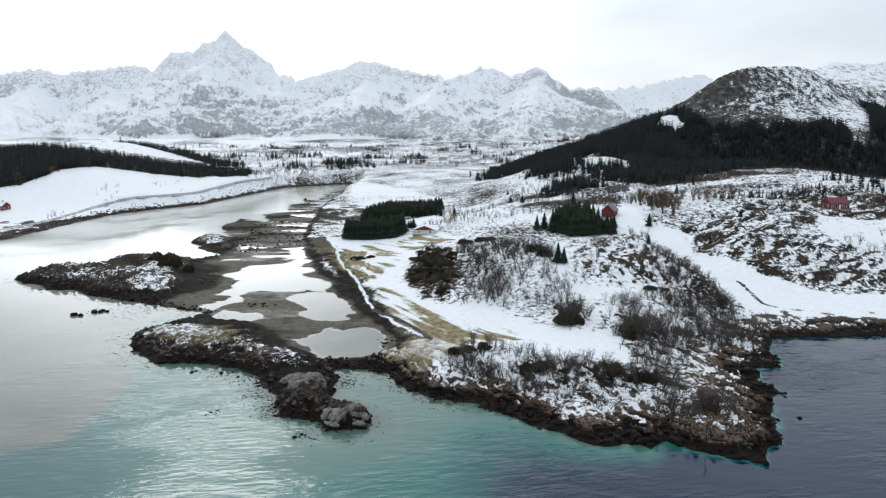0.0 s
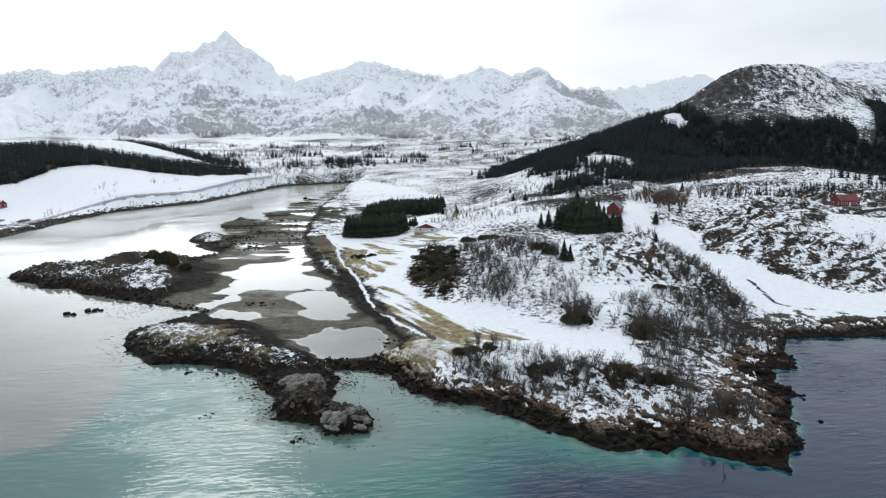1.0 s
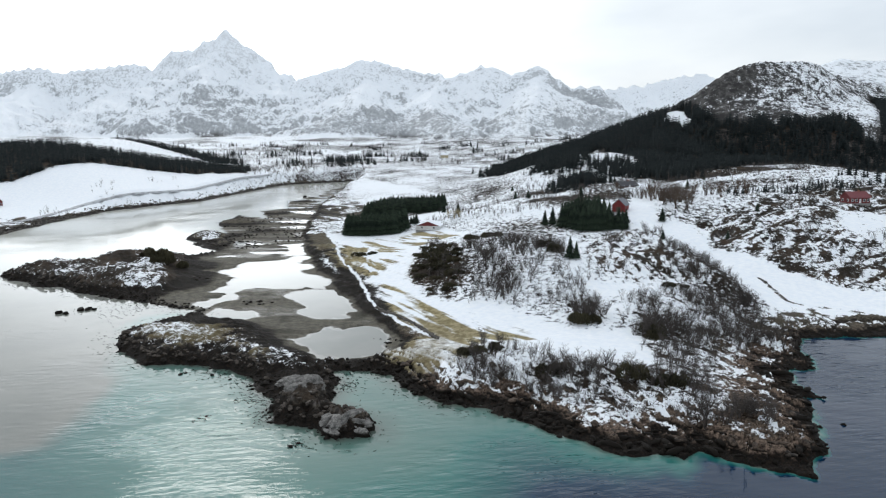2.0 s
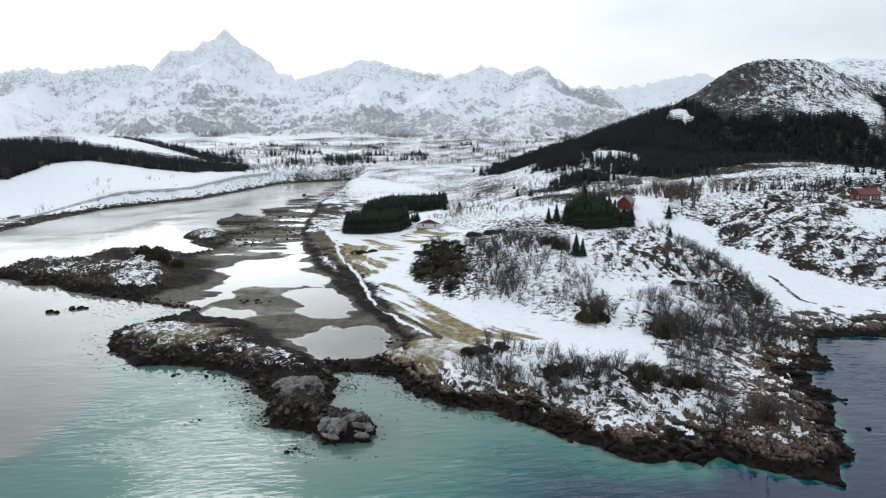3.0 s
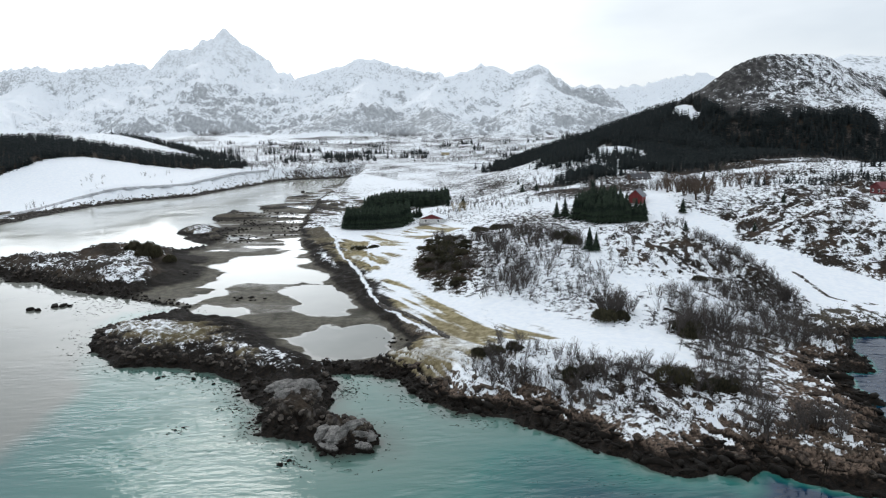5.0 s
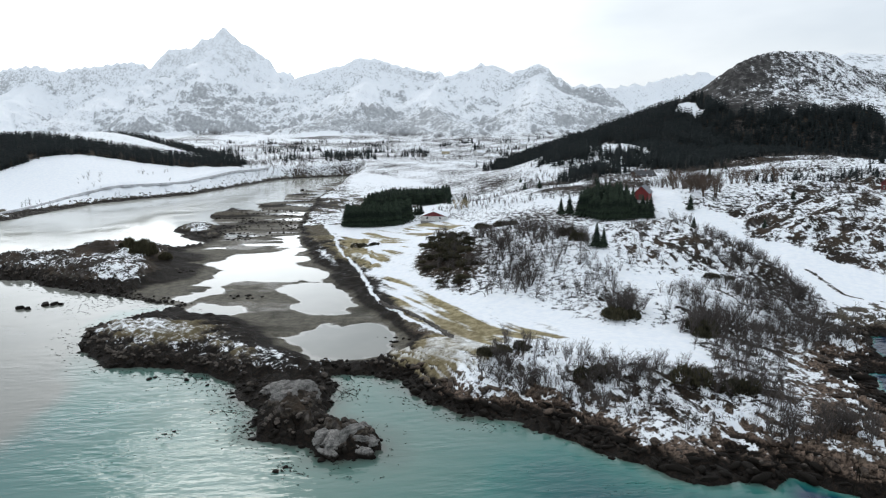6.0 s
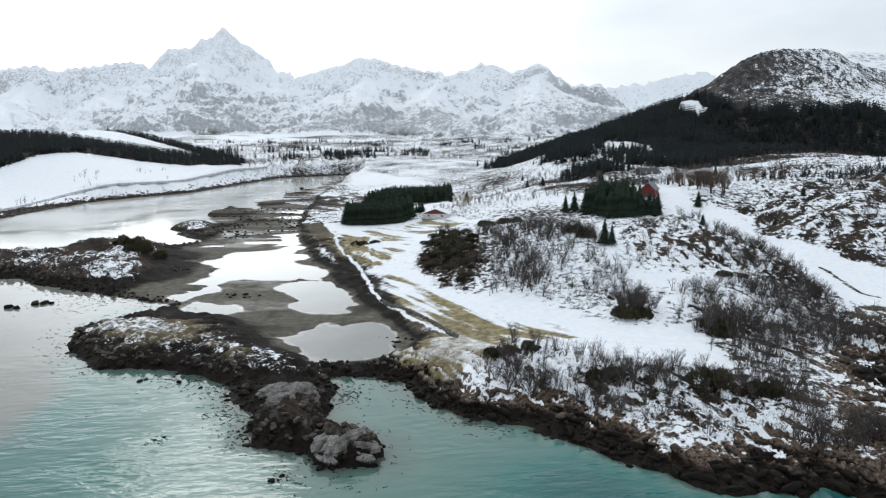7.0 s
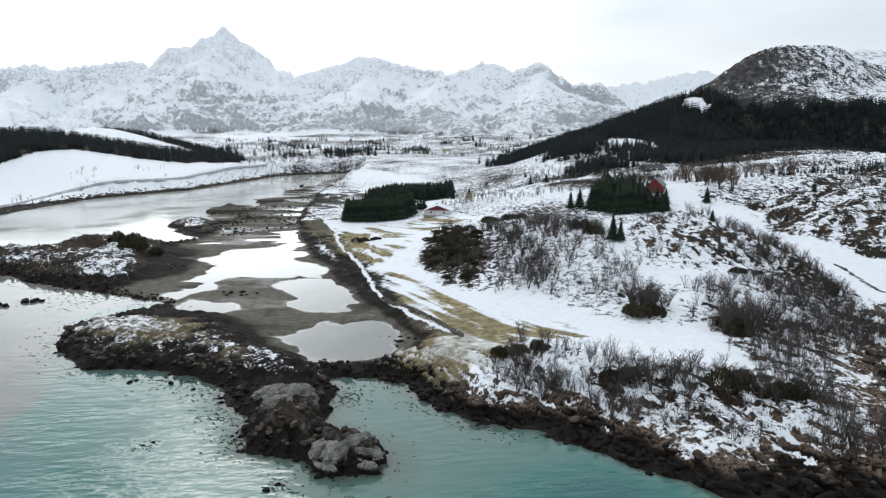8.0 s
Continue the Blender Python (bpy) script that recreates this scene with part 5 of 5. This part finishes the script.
for (ax, ay), (bx, by) in zip(shore_line + EAST_BAY[6:], (shore_line + EAST_BAY[6:])[1:]):
    if abs(bx - ax) + abs(by - ay) < 60:
        for _ in range(int(math.hypot(bx - ax, by - ay) * 3.5)):
            s = rng.random()
            spots.append((ax + s * (bx - ax) + rng.normal() * 2.6, ay + s * (by - ay) + rng.normal() * 2.6 + 0.6))
spots = [p for p, h in zip(spots, heights(spots)) if h > -0.15]
strewn("shore_stones", STONES, spots, rng.uniform(0.2, 0.75, len(spots)), SHORE_ROCK, "dark cobbles and broken rock along the tide line", "stones")
SHORE_BROWN = rock_material("brown_shore_rock", (0.026, 0.020, 0.016), (0.19, 0.142, 0.11), 2.3)
SLABS = [([(1.5 * a, 0.65 * b, 0.75 * c) for a, b, c in v], f) for v, f in STONES]
edge_line = EAST_BAY[10:] + SOUTH_SHORE[:14]
spots = [(ax + s * (bx - ax) + rng.normal() * 3.0 - 2.0 * (ax > 60), ay + s * (by - ay) + abs(rng.normal()) * 4.5 + 1.0)
         for (ax, ay), (bx, by) in zip(edge_line, edge_line[1:]) for s in rng.random(int(math.hypot(bx - ax, by - ay) * 3.2))]
spots = [p for p, h in zip(spots, heights(spots)) if 0.6 < h < 4.5]
strewn("shore_blocks", SLABS, spots, rng.uniform(0.35, 1.2, len(spots)) ** 1.8, SHORE_BROWN, "broken brown rock blocks above the tide line", "stones", 12)
spots = [(ax + s * (bx - ax) + rng.normal() * 4.5, ay + s * (by - ay) + rng.normal() * 3.5 - 2.5)
         for (ax, ay), (bx, by) in zip(shore_line, shore_line[1:]) for s in rng.random(int(math.hypot(bx - ax, by - ay) * 5))]
z = heights(spots)
spots = [p for p, h in zip(spots, z) if -0.9 < h < 0.0]


def weed_shape(seed):
    v, f = bush_shape(seed, 9, 0.15, 2.4)
    return [(0.8 * a, 0.5 * b_, 0.35 * c + 0.07) for a, b_, c in v], f


def afloat(name, places, sizes):
    ob = strewn(name, [weed_shape(200 + i) for i in range(5)], places, sizes, WEED, "dark seaweed breaking the water along the shore", "seaweed", 9)
    co = np.zeros(len(ob.data.vertices) * 3, np.float32)
    ob.data.vertices.foreach_get("co", co)
    co = co.reshape(-1, 3)
    h = ground(co[:, 0].astype(float), co[:, 1].astype(float))[0]
    co[:, 2] = co[:, 2] - h + 0.0
    ob.data.vertices.foreach_set("co", np.maximum(co, np.array([-1e9, -1e9, -0.05])).ravel().astype(np.float32))
    ob.data.update()
    return ob


spots += [(cx + rng.normal() * w, cy + rng.normal() * w) for cx, cy, w, n in ((-52, 191, 3.5, 170), (-43, 184, 3.0, 150), (-38, 173, 3.0, 190), (-34, 164, 2.5, 150), (-21, 181, 2.2, 150), (-20, 190, 2.0, 70), (-26, 150, 1.2, 40), (-48, 163, 1.2, 30), (-100, 258, 8.0, 240), (4, 168, 2.5, 60))
          for _ in range(n)]
spots = [p for p, h in zip(spots, heights(spots)) if h < 0.1]
afloat("seaweed", spots, rng.uniform(0.22, 0.75, len(spots)))

# dry-stone bank at the foot of the meadow
wall = tagged(new("stone_bank"), "row of grey piled stones along the meadow's edge", "stone wall")
STONE_MESHES = [mesh_from("stone", *stone_shape(50 + i), WALL_STONE) for i in range(4)]
line = [(-16, 248), (-11, 238), (-4, 227), (1, 216), (3, 210)]
spots = []
for (ax, ay), (bx, by) in zip(line, line[1:]):
    n = int(math.hypot(bx - ax, by - ay) / 0.55)
    spots += [(ax + (i + 0.5 * row) / n * (bx - ax) - 1.6 + 0.5 * row + rng.normal() * 0.2, ay + (i + 0.5 * row) / n * (by - ay) - 0.6 + rng.normal() * 0.2) for i in range(n) for row in range(2)]
for (px, py), pz in zip(spots, heights(spots)):
    ob = part("stone", STONE_MESHES[int(rng.integers(4))], wall)
    ob.matrix_world = pose(px, py, pz + 0.15, 0, 0, rng.random() * 360) @ Matrix.Scale(rng.uniform(0.35, 0.6), 4)

# rip-rap below the road on the far bank
spots = [(ax + s * (bx - ax) - 3 + rng.normal() * 3.5, ay + s * (by - ay) + rng.normal() * 2.0)
         for (ax, ay), (bx, by) in zip(FAR_BANK[:9], FAR_BANK[1:9]) for s in rng.random(int(math.hypot(bx - ax, by - ay) * 1.8))]
spots = [p for p, h in zip(spots, heights(spots)) if h > -0.3]
strewn("bank_stones", STONES, spots, rng.uniform(0.3, 1.0, len(spots)), WALL_STONE, "dark stones edging the far snowy bank", "stones")

# dark reefs and weed-covered stones on the northern flats
spots = [(x + rng.normal() * 5, y + rng.normal() * 2.0) for x, y in scattered([(-100, 365), (-60, 420), (-70, 520), (-84, 640), (-100, 660), (-120, 560), (-130, 490), (-120, 430)], 60, 0, 301) for _ in range(14)]
spots += [(x + rng.normal() * 3, y + rng.normal() * 2) for x, y in ((-14, 219), (-15, 214), (-24, 196), (-60, 262), (-90, 300)) for _ in range(12)]
strewn("reef_stones", STONES, spots, rng.uniform(0.25, 0.9, len(spots)), SHORE_ROCK, "dark weed-covered stones strewn over tidal mud", "stones")

# the shore road on the far bank
ROAD_LINE = [(-330, 420), (-266, 450), (-260, 510), (-254, 562), (-239, 600), (-210, 648), (-194, 735), (-175, 842)]
bm = bmesh.new()
stops = []
for (ax, ay), (bx, by) in zip(ROAD_LINE, ROAD_LINE[1:]):
    n = int(math.hypot(bx - ax, by - ay) / 4)
    stops += [(ax + i / n * (bx - ax), ay + i / n * (by - ay)) for i in range(n)]
stops = np.array(stops)
for _ in range(6):
    stops[1:-1] = (stops[:-2] + stops[1:-1] + stops[2:]) / 3
level = heights(stops) + 0.35
for _ in range(12):
    level[1:-1] = np.maximum((level[:-2] + level[1:-1] + level[2:]) / 3, level[1:-1] - 0.05)
last = None
for i in range(len(stops) - 1):
    (px, py), ahead = stops[i], stops[i + 1] - stops[i]
    side = Vector((ahead[1], -ahead[0])).normalized() * 1.6
    row = [bm.verts.new((px + k * side.x, py + k * side.y, level[i] - d)) for k, d in ((-1.6, 1.5), (-1, 0), (1, 0), (1.6, 1.5))]
    if last:
        for a, b in ((0, 1), (1, 2), (2, 3)):
            bm.faces.new((last[a], last[b], row[b], row[a]))
    last = row
tagged(new("road", bm_mesh("road", bm, plain("slushy_asphalt", (0.42, 0.43, 0.45), 0.7, 0.4, 0.3))), "grey slushy shore road along the far bank", "road", kind="structure")
